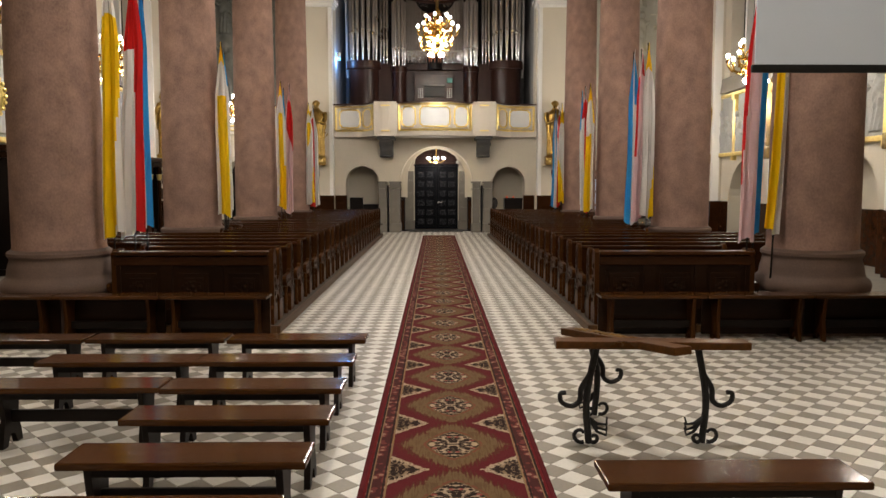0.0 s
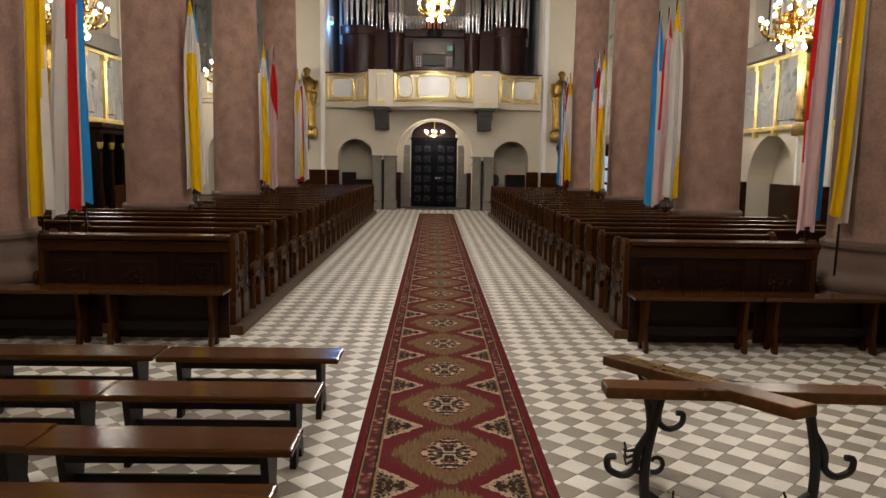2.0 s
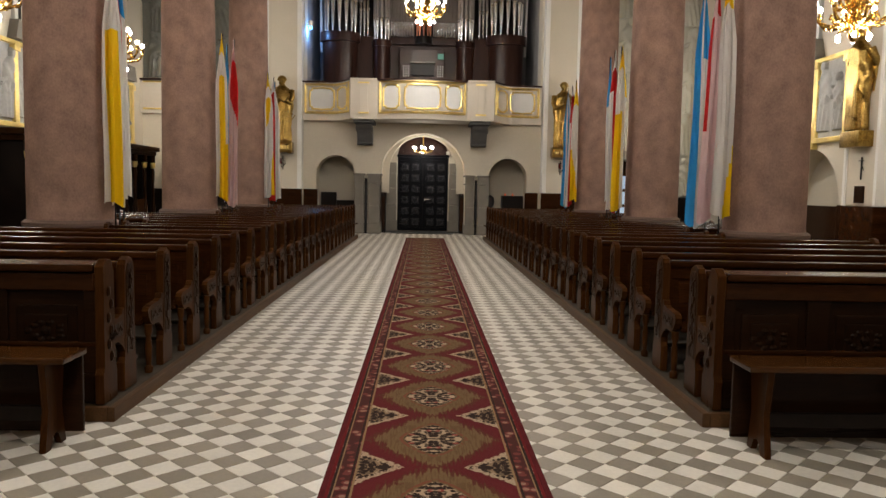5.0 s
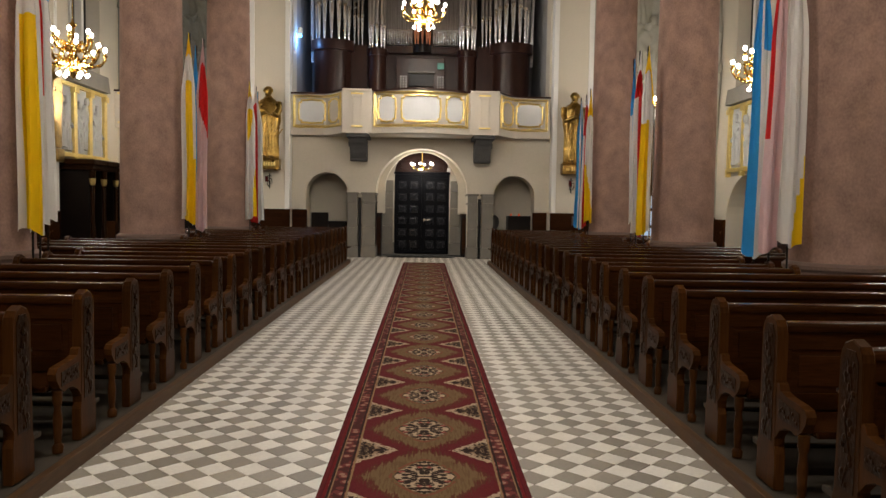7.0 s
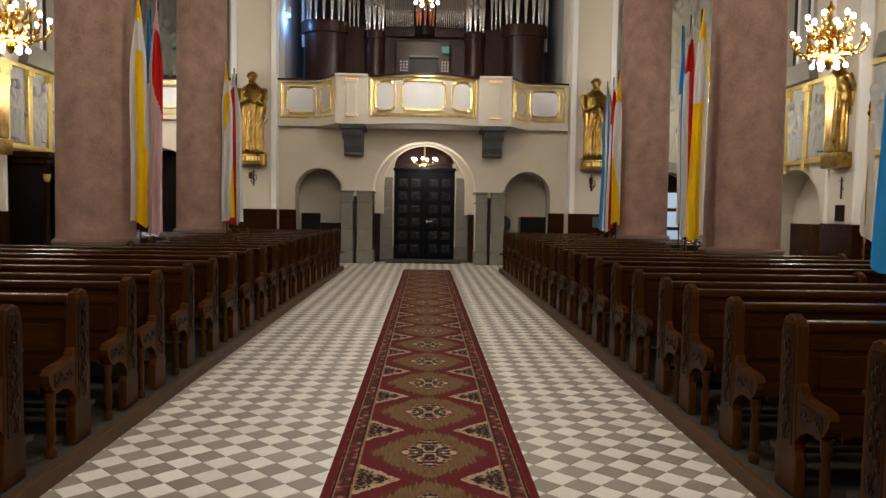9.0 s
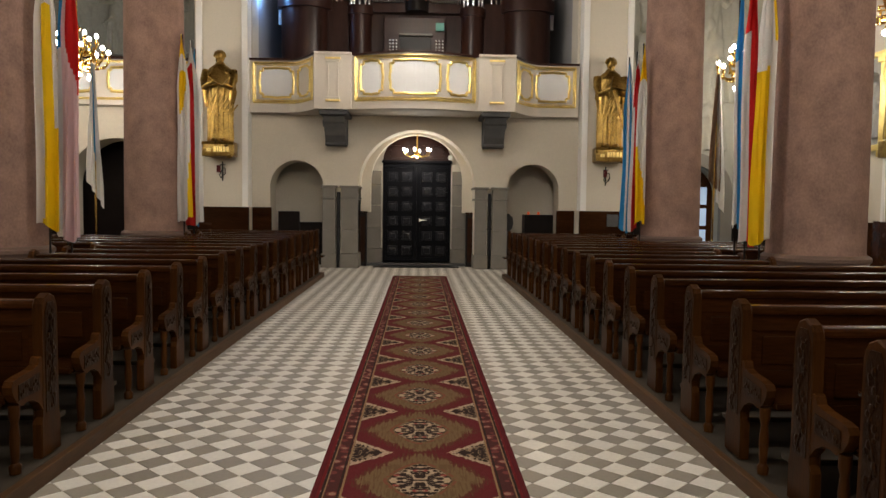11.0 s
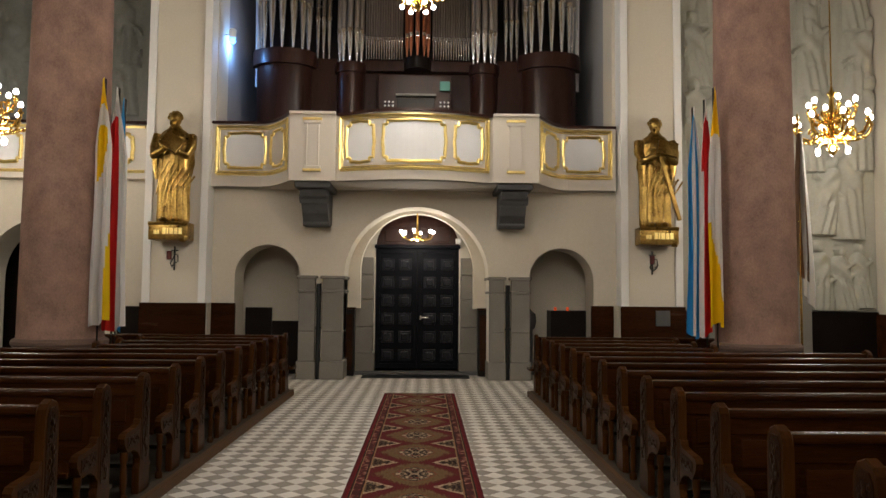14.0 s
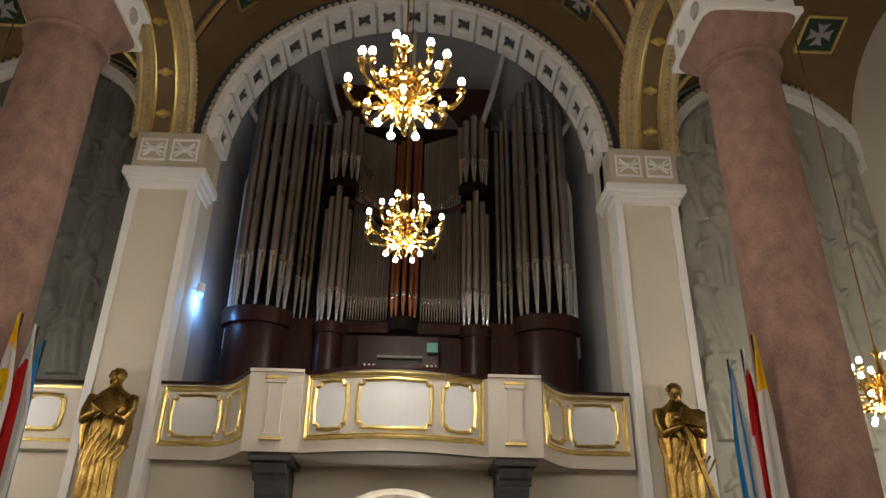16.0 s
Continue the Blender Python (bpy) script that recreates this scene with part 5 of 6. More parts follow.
# ---- pews ----
def end_panel(parent, x, s):
    """A pew's end: a tall round-topped post with a carved field, an armrest and its turned leg."""
    b = bmesh.new()
    prof = [(-0.11, 0.0), (0.11, 0.0), (0.11, 0.2), (0.085, 0.24), (0.085, 0.86)] + [(0.085 * math.cos(a), 0.87 + 0.085 * math.sin(a)) for a in (0.35, 0.8, 1.57, 2.34, 2.8)] + [(-0.085, 0.86), (-0.085, 0.24), (-0.11, 0.2)]
    slab(b, prof, x - 0.03, x + 0.03, yz)
    bmesh.ops.bevel(b, geom=[e for e in b.edges if abs(e.verts[0].co.x - e.verts[1].co.x) < 1e-6], offset=0.006, segments=1, affect="EDGES")
    p = part("end_panel", b, WOODV, parent, "carved end panel")
    for k in (-1, 1):
        b = bmesh.new()
        slab(b, [(-0.062, 0.26), (0.062, 0.26), (0.062, 0.85), (0.035, 0.905), (-0.035, 0.905), (-0.062, 0.85)], x + k * 0.0305, x + k * 0.034, yz)
        for i in range(22):
            z = 0.285 + 0.0265 * i
            ball(b, (x + k * 0.034, 0.034 * math.sin(i * 1.1), z), 0.0135 + 0.004 * (i % 3), 6, 0.45, 1.0, 1.1)
        tube(b, [(x + k * 0.035, 0.02 * math.sin(0.55 * i + 1.5), 0.275 + 0.0265 * i) for i in range(23)], 0.006, 4)
        part("carving", b, CARVE, p, "dark carved field")
    b = bmesh.new()
    slab(b, [(-0.085, 0.50), (-0.085, 0.585), (-0.10, 0.60), (-0.12, 0.59), (-0.135, 0.555), (-0.2, 0.54), (-0.34, 0.53), (-0.39, 0.52), (-0.41, 0.49), (-0.40, 0.45), (-0.365, 0.40), (-0.31, 0.365), (-0.26, 0.375), (-0.2, 0.37), (-0.14, 0.34), (-0.085, 0.28)], x - 0.026, x + 0.026, yz)
    part("armrest", b, WOODV, p)
    for k in (-1, 1):
        b = bmesh.new()
        slab(b, [(-0.125, 0.41), (-0.345, 0.405), (-0.345, 0.49), (-0.125, 0.51)], x + k * 0.0265, x + k * 0.030, yz)
        for i in range(9):
            ball(b, (x + k * 0.03, -0.145 - 0.022 * i, 0.452 + 0.02 * math.sin(1.4 * i)), 0.0125, 6, 0.5)
        part("arm_carving", b, CARVE, p)
    b = bmesh.new()
    lathe(b, [(0.032, 0), (0.034, 0.04), (0.02, 0.06), (0.024, 0.1), (0.028, 0.2), (0.02, 0.28), (0.03, 0.32), (0.03, 0.38)], 10, (x, -0.345, 0))
    part("turned_leg", b, WOODV, p, smooth=True)


def pew(s, L):
    o = thing("pew", "dark polished wooden church pew with carved ends", "pew", "pews of the nave")
    end_panel(o, 0.0, s), end_panel(o, s * L, s)
    x0, x1 = sorted((s * 0.03, s * (L - 0.03)))
    b = bmesh.new()
    bbox(b, x0, x1, -0.42, -0.03, 0.38, 0.42, 0.012)
    part("seat", b, WOOD, o)
    b = bmesh.new()
    bbox(b, x0, x1, -0.045, 0.05, 0.86, 0.915, 0.018)
    part("top_rail", b, WOOD, o)
    b = bmesh.new()
    n = max(3, round(L / 0.75))
    bbox(b, x0, x1, -0.02, 0.015, 0.76, 0.86, 0.006)
    bbox(b, x0, x1, -0.02, 0.015, 0.42, 0.52, 0.006)
    for i in range(n + 1):
        c = x0 + (x1 - x0) * i / n
        bbox(b, max(x0, c - 0.06), min(x1, c + 0.06), -0.018, 0.013, 0.52, 0.76, 0.006)
    box(b, x0, x1, -0.006, 0.004, 0.36, 0.86)
    part("backrest", b, WOOD, o)
    for i in range(n):
        c = x0 + (x1 - x0) * (i + 0.5) / n
        h = (x1 - x0) / n / 2 - 0.1
        b = bmesh.new()
        bbox(b, c - h, c + h, -0.014, 0.01, 0.55, 0.73, 0.008)
        part("back_panel", b, WOOD, o)
    b = bmesh.new()
    bbox(b, x0, x1, 0.05, 0.22, 0.66, 0.685, 0.008)
    part("book_shelf", b, WOOD, o)
    b = bmesh.new()
    bbox(b, x0, x1, 0.17, 0.30, 0.14, 0.175, 0.01)
    part("kneeler", b, BOARDS, o)
    return o


N = 24


def pew_y(k):
    """Rows stand in three runs with slightly different spacing."""
    return 10.37 + 0.772 * k if k < 7 else 15.58 + 0.782 * (k - 7) if k < 13 else 20.27 + 0.762 * (k - 13)


for s, xi in ((-1, -2.22), (1, 1.94)):
    kinds = {}
    for k in range(N):
        y = pew_y(k)
        short = any(abs(y - c - 0.1) < 1.15 for c in COLS)
        L = 2.08 if short else 3.72
        m = pose(xi, y, 0.10)
        if L not in kinds:
            kinds[L] = pew(s, L)
            kinds[L].matrix_world = m
        else:
            copy_thing(kinds[L], m)
    b = bmesh.new()
    x0, x1 = sorted((xi - s * 0.12, xi + s * 3.95))
    box(b, x0 + 0.05, x1 - 0.05, 9.91, 28.07, 0, 0.092)
    o = thing("pew_platform", "worn brown wooden platform under the pews", "platform", "pew platforms")
    part("deck", b, BOARDS, o, "greyish boarded deck")
    for u0, u1, v0, v1 in ((x0, x0 + 0.05, 9.86, 28.12), (x1 - 0.05, x1, 9.86, 28.12), (x0 + 0.05, x1 - 0.05, 9.86, 9.91), (x0 + 0.05, x1 - 0.05, 28.07, 28.12)):
        b = bmesh.new()
        bbox(b, u0, u1, v0, v1, 0, 0.098, 0.008)
        part("edge_board", b, PLINTHW, o)
    # panelled front before the first row
    L = 2.0
    o = thing("prayer_desk", "dark panelled wooden prayer desk before the first pew", "desk", "prayer desks")
    x0, x1 = sorted((xi + s * 0.03, xi + s * L))
    # Front pieces carry the shade in their colour; top and ends stay lighter.
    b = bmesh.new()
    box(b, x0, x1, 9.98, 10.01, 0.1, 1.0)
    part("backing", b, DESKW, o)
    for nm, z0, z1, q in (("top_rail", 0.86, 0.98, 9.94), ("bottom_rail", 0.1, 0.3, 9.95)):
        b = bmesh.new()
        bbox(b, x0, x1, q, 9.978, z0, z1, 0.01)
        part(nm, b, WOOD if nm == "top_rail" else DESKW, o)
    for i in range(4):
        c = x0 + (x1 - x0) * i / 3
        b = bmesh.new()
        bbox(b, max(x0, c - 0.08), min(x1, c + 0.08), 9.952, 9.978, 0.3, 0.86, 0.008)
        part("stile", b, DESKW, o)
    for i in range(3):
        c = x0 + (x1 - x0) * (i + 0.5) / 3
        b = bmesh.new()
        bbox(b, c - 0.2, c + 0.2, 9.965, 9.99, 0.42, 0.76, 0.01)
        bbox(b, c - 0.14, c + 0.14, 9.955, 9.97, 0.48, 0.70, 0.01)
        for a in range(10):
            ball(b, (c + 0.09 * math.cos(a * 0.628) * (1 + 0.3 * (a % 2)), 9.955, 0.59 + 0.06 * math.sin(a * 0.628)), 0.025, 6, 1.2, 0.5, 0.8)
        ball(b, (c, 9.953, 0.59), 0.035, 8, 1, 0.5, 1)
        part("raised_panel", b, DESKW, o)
    b = bmesh.new()
    bbox(b, x0, x1, 9.90, 10.14, 0.99, 1.04, 0.015)
    part("sloping_top", b, WOOD, o)
    for X in (xi, xi + s * L):
        b = bmesh.new()
        slab(b, [(9.92, 0.1), (10.14, 0.1), (10.14, 0.3), (10.11, 0.34), (10.11, 0.98), (10.07, 1.06), (10.0, 1.07), (9.94, 1.02), (9.95, 0.34), (9.92, 0.3)], X - 0.03, X + 0.03, yz)
        bmesh.ops.bevel(b, geom=b.edges[:], offset=0.005, segments=1, affect="EDGES")
        p = part("end_panel", b, WOODV, o)
        for kk in (-1, 1):
            b = bmesh.new()
            for i in range(6):
                ball(b, (X + kk * 0.031, 10.03 + 0.02 * (-1) ** i, 0.4 + 0.09 * i), 0.03, 6, 0.5, 1, 1.3)
            part("carving", b, CARVE, p)
    # low benches set before it
    for j in range(3):
        a0 = xi + s * (-0.09 + 1.28 * j)
        a1 = a0 + s * 1.26
        o = thing("front_bench", "low dark wooden bench before the pew front", "bench", "front benches")
        u0, u1 = sorted((a0, a1))
        b = bmesh.new()
        bbox(b, u0, u1, 9.25, 9.56, 0.53, 0.57, 0.012)
        part("seat", b, BENCH, o)
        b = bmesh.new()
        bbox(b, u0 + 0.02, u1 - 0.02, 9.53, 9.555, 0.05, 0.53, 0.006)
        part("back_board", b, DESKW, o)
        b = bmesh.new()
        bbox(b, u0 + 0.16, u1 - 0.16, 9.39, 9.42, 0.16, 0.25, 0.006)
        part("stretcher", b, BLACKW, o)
        for u in (u0 + 0.12, u1 - 0.16):
            b = bmesh.new()
            slab(b, [(9.27, 0), (9.34, 0), (9.36, 0.07), (9.40, 0.1), (9.44, 0.07), (9.46, 0), (9.525, 0), (9.50, 0.1), (9.475, 0.24), (9.52, 0.53), (9.28, 0.53), (9.325, 0.24), (9.29, 0.1)], u, u + 0.04, yz)
            bmesh.ops.bevel(b, geom=b.edges[:], offset=0.004, segments=1, affect="EDGES")
            part("leg", b, WOODV, o)


# ---- loose benches ----
def bench(L):
    o = thing("bench", "low polished brown wooden bench with shaped plank legs", "bench", "loose benches")
    b = bmesh.new()
    bbox(b, 0.004, L - 0.004, 0, 0.32, 0.415, 0.455, 0.012)
    part("seat", b, BENCH, o)
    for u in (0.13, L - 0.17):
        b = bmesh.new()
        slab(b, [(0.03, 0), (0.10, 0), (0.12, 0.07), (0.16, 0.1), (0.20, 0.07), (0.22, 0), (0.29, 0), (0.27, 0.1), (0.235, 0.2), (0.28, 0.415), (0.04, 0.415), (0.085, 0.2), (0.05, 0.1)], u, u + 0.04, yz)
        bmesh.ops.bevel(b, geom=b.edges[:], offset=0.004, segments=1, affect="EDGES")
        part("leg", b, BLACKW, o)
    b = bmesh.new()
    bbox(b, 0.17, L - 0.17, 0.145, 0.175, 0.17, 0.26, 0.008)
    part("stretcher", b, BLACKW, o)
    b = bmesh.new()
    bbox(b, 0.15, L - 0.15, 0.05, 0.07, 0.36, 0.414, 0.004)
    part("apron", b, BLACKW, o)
    return o


first = None
SPOTS = [(-2.06, 7.32), (-3.37, 7.34), (-4.68, 7.33), (-2.08, 6.47), (-3.36, 6.46), (-2.07, 5.68), (-3.36, 5.7), (-2.06, 5.0), (-2.08, 4.30), (-2.1, 3.6), (0.69, 4.02)]
for x, y in SPOTS:
    m = pose(x, y, 0, 0, 0, 0.4 * math.sin(7 * x + y))
    if first is None:
        first = bench(1.29)
        first.matrix_world = m
    else:
        copy_thing(first, m)
copy_thing(first, pose(-3.42, 28.2, 0))
copy_thing(first, pose(1.86, 28.2, 0))

# ---- the cross on its iron trestle ----
tr = thing("iron_trestle", "black wrought iron trestle with curled feet", "trestle")


def rounded(pts, n=5):
    """Points of a smooth curve through pts."""
    P = [Vector(p) for p in pts]
    P = [2 * P[0] - P[1]] + P + [2 * P[-1] - P[-2]]
    out = []
    for a, b_, c, d_ in zip(P, P[1:], P[2:], P[3:]):
        for i in range(n):
            t = i / n
            out.append(0.5 * (2 * b_ + (c - a) * t + (2 * a - 5 * b_ + 4 * c - d_) * t * t + (3 * b_ - a - 3 * c + d_) * t ** 3))
    return out + [P[-2]]


def scroll(b, at, ax, s, r=0.075):
    pts = []
    for i in range(14):
        a = -0.4 + i * 0.36
        k = r * (1 - 0.045 * i)
        pts.append((at[0] + ax[0] * s * (k * math.sin(a) + r), at[1] + ax[1] * s * (k * math.sin(a) + r), at[2] + r - k * math.cos(a)))
    tube(b, pts, 0.017, 6, 0.7)


for x, y, s in ((0.98, 5.8, -1), (1.8, 5.8, 1), (1.16, 6.45, 1)):
    b = bmesh.new()
    tube(b, rounded([(x + s * -0.05, y, 0.74 if y < 6 else 0.65), (x + s * 0.02, y, 0.35), (x, y, 0.02)]), 0.026, 8)
    scroll(b, (x, y, 0.02), (1, 0), s, 0.06)
    scroll(b, (x, y, 0.02), (1, 0), -s, 0.035)
    tube(b, rounded([(x, y, 0.52), (x + s * 0.06, y, 0.42), (x + s * 0.07, y, 0.33), (x + s * 0.13, y, 0.29), (x + s * 0.2, y, 0.32), (x + s * 0.21, y, 0.38), (x + s * 0.17, y, 0.39)]), 0.021, 8, 0.8)
    for k in (0, 1, 2):
        tube(b, [(x, y, 0.2), (x - s * 0.06, y, 0.1 + 0.03 * k), (x - s * 0.12, y - 0.02, 0.08 + 0.04 * k), (x - s * 0.13, y, 0.13 + 0.04 * k)], 0.016, 6, 0.4)
    part("leg", b, IRON, tr)
b = bmesh.new()
for p, q in (((1.0, 5.8), (1.78, 5.8)), ((1.02, 5.8), (1.1, 6.45)), ((1.72, 5.8), (1.12, 6.45))):
    tube(b, [(p[0], p[1], 0.73), (q[0], q[1], 0.73 if q[1] < 6 else 0.64)], 0.016, 6)
part("frame", b, IRON, tr)
cr = thing("wooden_cross", "large brown wooden cross lying on the iron trestle", "cross")
b = bmesh.new()
t = bmesh.new()
bbox(t, -0.07, 0.07, -0.45, 0.85, 0, 0.055, 0.008)
join(b, t, pose(1.28, 5.66, 0.752, 0, 0, 24) @ pose(0, 0, 0, -4.5, 0, 0))
part("long_beam", b, OAK, cr)
b = bmesh.new()
t = bmesh.new()
bbox(t, -0.66, 0.66, -0.075, 0.075, 0, 0.053, 0.008)
join(b, t, pose(1.36, 5.62, 0.757, 0, 0, -3))
part("cross_beam", b, OAK, cr)
b = bmesh.new()
rnd = random.Random(4)
for i in range(60):
    u = rnd.uniform(-0.05, 0.62)
    p = pose(1.28, 5.66, 0.752, 0, 0, 24) @ pose(0, 0, 0, -4.5, 0, 0) @ Vector((rnd.uniform(-0.035, 0.035), u + 0.1, 0.057))
    ball(b, p, rnd.uniform(0.008, 0.016), 6, 1.4, 1.8, 0.5)
part("gilt_relief", b, BRONZE, cr, "worn gilt carving on the beam")

# ---- projection screen and processional sign ----
sc = thing("projection_screen", "grey hanging projection screen with a black lower bar", "screen")
b = bmesh.new()
bbox(b, 1.87, 4.5, 5.29, 5.30, 2.62, 4.6, 0.002)
part("cloth", b, SCREEN, sc)
b = bmesh.new()
bbox(b, 1.85, 4.52, 5.28, 5.31, 2.575, 2.625, 0.008)
part("lower_bar", b, IRON, sc)
b = bmesh.new()
bbox(b, 1.8, 4.57, 5.24, 5.36, 4.6, 4.74, 0.02)
part("case", b, TRIM, sc)
for x in (2.0, 4.4):
    b = bmesh.new()
    tube(b, [(x, 5.3, 4.72), (x, 5.3, vault_z(x, 5.3) + 0.02)], 0.008, 6)
    part("cable", b, IRON, sc)
sg = thing("processional_sign", "round gilded processional sign on a slim pole", "sign", at=(-3.46, 6.1, 0))
b = bmesh.new()
tube(b, [(0.17 * math.cos(a), 0, 2.52 + 0.17 * math.sin(a)) for a in [i * 2 * math.pi / 40 for i in range(41)]], 0.03, 8)
for i in range(28):
    a = i * 2 * math.pi / 28
    ball(b, (0.2 * math.cos(a), 0, 2.52 + 0.2 * math.sin(a)), 0.018, 6)
part("ring", b, GOLD, sg, smooth=True)
b = bmesh.new()
lathe(b, [(0.14, 0.0), (0.14, 0.008)], 24)
b.transform(pose(0, 0.004, 2.52, 90, 0, 0))
part("medallion", b, BLACKW, sg)
b = bmesh.new()
tube(b, [(0, 0, 0.03), (0, 0, 2.34)], 0.018, 8)
lathe(b, [(0.05, 0), (0.05, 0.02), (0.03, 0.05), (0.02, 0.1)], 20)
part("pole", b, BLACKW, sg)

# ---- flags by the columns ----
def west_papal_a(u, t):
    return "yellow" if t < 0.07 or (t > 0.2 and 0.13 < u < 0.97 - 0.8 * max(0, t - 0.5)) else "white"


def west_papal_b(u, t):
    return "yellow" if t < 0.1 or (t > 0.3 and 0.18 < u < 0.86) else "white"


def west_papal_c(u, t):
    return "yellow" if t < 0.11 or (t > 0.25 and u > 0.24 - 0.3 * max(0, t - 0.7) and (u < 0.76 or t > 0.66)) else "white"


def west_papal_d(u, t):
    return "yellow" if t < 0.1 or (0.19 < t < 0.42 and 0.2 < u < 0.9 - 2.2 * (t - 0.19)) or (t > 0.65 and u > 0.95 - 0.8 * (t - 0.65)) else "white"


def east_papal_a(u, t):
    return "yellow" if t < 0.08 or u < 0.55 else "white"


def east_papal_b(u, t):
    return "yellow" if t < 0.14 or (t > 0.72 and u > 0.97 - 1.1 * (t - 0.72)) else "white"


def east_papal_c(u, t):
    return "yellow" if t < 0.12 or (t < 0.3 and u > 0.8) or (t > 0.42 - 0.05 * u and u < 0.68) else "white"


def east_papal_d(u, t):
    return "yellow" if t < 0.2 or (t > 0.58 and u < 0.2 + 2.4 * (t - 0.58)) else "white"


def west_national_a(u, t):
    return "red" if 0.05 < t < 0.3 and u > 0.08 or t >= 0.3 and u > 0.52 + 0.16 * t else "white"


def west_national_b(u, t):
    return "red" if 0.08 < t < 0.55 else "white"


def west_national_c(u, t):
    return "red" if 0.13 < t < 0.32 + 0.2 * u and u > 0.12 else "pink"


def west_national_d(u, t):
    return "red" if t > 0.12 and u < 0.56 else "white"


def east_national_a(u, t):
    return "red" if u < 0.42 - 0.5 * t else "pink"


def east_national_b(u, t):
    return "red" if (u < 0.16 and 0.15 < t < 0.62) or (u > 0.88 and t > 0.3) or (t < 0.14 and u > 0.5) else "pink"


def east_national_c(u, t):
    return "red" if 0.1 < t < 0.25 or (t >= 0.25 and u > 0.48) else "white"


def east_national_d(u, t):
    return "red" if t > 0.08 and u > 0.28 - 0.2 * (t < 0.3) else "white"


def marian_west(u, t):
    return "blue" if t < 0.34 or u > 0.5 else "white"


def marian_split(u, t):
    return "blue" if t < 0.2 or (u < 0.4 and t > 0.55) else "white"


def marian_east(u, t):
    return "blue" if u < 0.40 or (t < 0.3 and u > 0.55) else "white"


def marian_striped(u, t):
    return "blue" if u < 0.32 or 0.52 < u < 0.78 else "white"


CLOTH = {"yellow": YEL, "white": WHI, "red": RED, "blue": BLU, "pink": PNK}


def flag(y, xt, zt, xl, xr, zb, rule, which, seed):
    """A long flag hanging from a pole: its tip at (xt, zt), its lower edge from xl to xr; rule names the colour at a place on it."""
    words = ("yellow and white", "white and red", "blue and white")[which]
    f = thing("flag", "long hanging %s flag on a pole beside the column" % words, "flag", "flags by the columns")
    rnd = random.Random(seed)
    ph = rnd.uniform(0, 6)
    n, k = 56, 16

    def at(u, t):
        w = (xr - xl) * (0.04 + 0.80 * min(1, t * 3.6) ** 0.85 + 0.16 * t) * (1 + 0.05 * math.sin(8 * t + ph))
        c = xt + ((xl + xr) / 2 - xt) * t + 0.015 * math.sin(4 * t + ph) * math.sin(math.pi * t)
        gy = 0.05 * math.sin(u * 11 + ph + 1.6 * t) * min(1, 0.2 + t) + 0.018 * math.sin(u * 25 + ph * 2 + 2 * t)
        drop = (zt - zb) * t + (0.05 * math.sin(u * 4 + ph) + 0.015 * math.sin(u * 14 + ph)) * t ** 3 + 0.35 * abs(u - 0.5) * (1 - t) ** 4
        return (c + (u - 0.5) * w, y + gy, zt - drop)
    hue = {(i, j): rule((i + 0.5) / k, (j + 0.5) / n) for j in range(n) for i in range(k)}
    left = set(hue)
    while left:
        first_cell = min(left, key=lambda q: (q[1], q[0]))
        patch, todo = {first_cell}, [first_cell]
        while todo:
            i, j = todo.pop()
            for q in ((i + 1, j), (i - 1, j), (i, j + 1), (i, j - 1)):
                if q in left and q not in patch and hue[q] == hue[first_cell]:
                    patch.add(q), todo.append(q)
        left -= patch
        b, vs = bmesh.new(), {}
        for i, j in sorted(patch):
            q = []
            for p in ((i, j), (i + 1, j), (i + 1, j + 1), (i, j + 1)):
                if p not in vs:
                    vs[p] = b.verts.new(at(p[0] / k, p[1] / n))
                q.append(vs[p])
            b.faces.new(q)
        bmesh.ops.solidify(b, geom=b.faces[:], thickness=0.003)
        part("cloth_band", b, CLOTH[hue[first_cell]], f, hue[first_cell] + " cloth", True)
    b = bmesh.new()
    foot = (xl + xr) / 2 + (0.04 if xl > 0 else -0.04)
    tube(b, [(foot, y + 0.08, 0.1), (xt, y + 0.07, zt - 0.01)], 0.013, 8)
    part("pole", b, BLACKW, f, "thin dark flag pole")


WEST_FLAGS = [
    (10.0, -4.20, 4.70, -4.36, -4.09, 1.25, west_papal_a), (10.2, -3.96, 4.65, -4.21, -3.91, 1.24, west_national_a), (10.45, -3.96, 4.60, -4.06, -3.90, 1.30, marian_west),
    (15.3, -4.33, 4.70, -4.46, -4.18, 1.27, west_papal_b), (15.5, -4.38, 4.62, -4.44, -4.24, 1.32, west_national_b), (15.75, -4.40, 4.58, -4.48, -4.28, 1.37, marian_split),
    (20.6, -4.29, 4.70, -4.42, -4.16, 1.28, west_papal_c), (20.8, -4.10, 4.63, -4.26, -4.03, 1.16, west_national_c), (21.05, -4.31, 4.57, -4.37, -4.22, 1.25, marian_west),
    (25.9, -4.46, 4.72, -4.56, -4.28, 1.28, west_papal_d), (26.1, -4.35, 4.64, -4.48, -4.14, 1.20, west_national_d), (26.35, -4.36, 4.55, -4.46, -4.30, 1.15, marian_west),
]
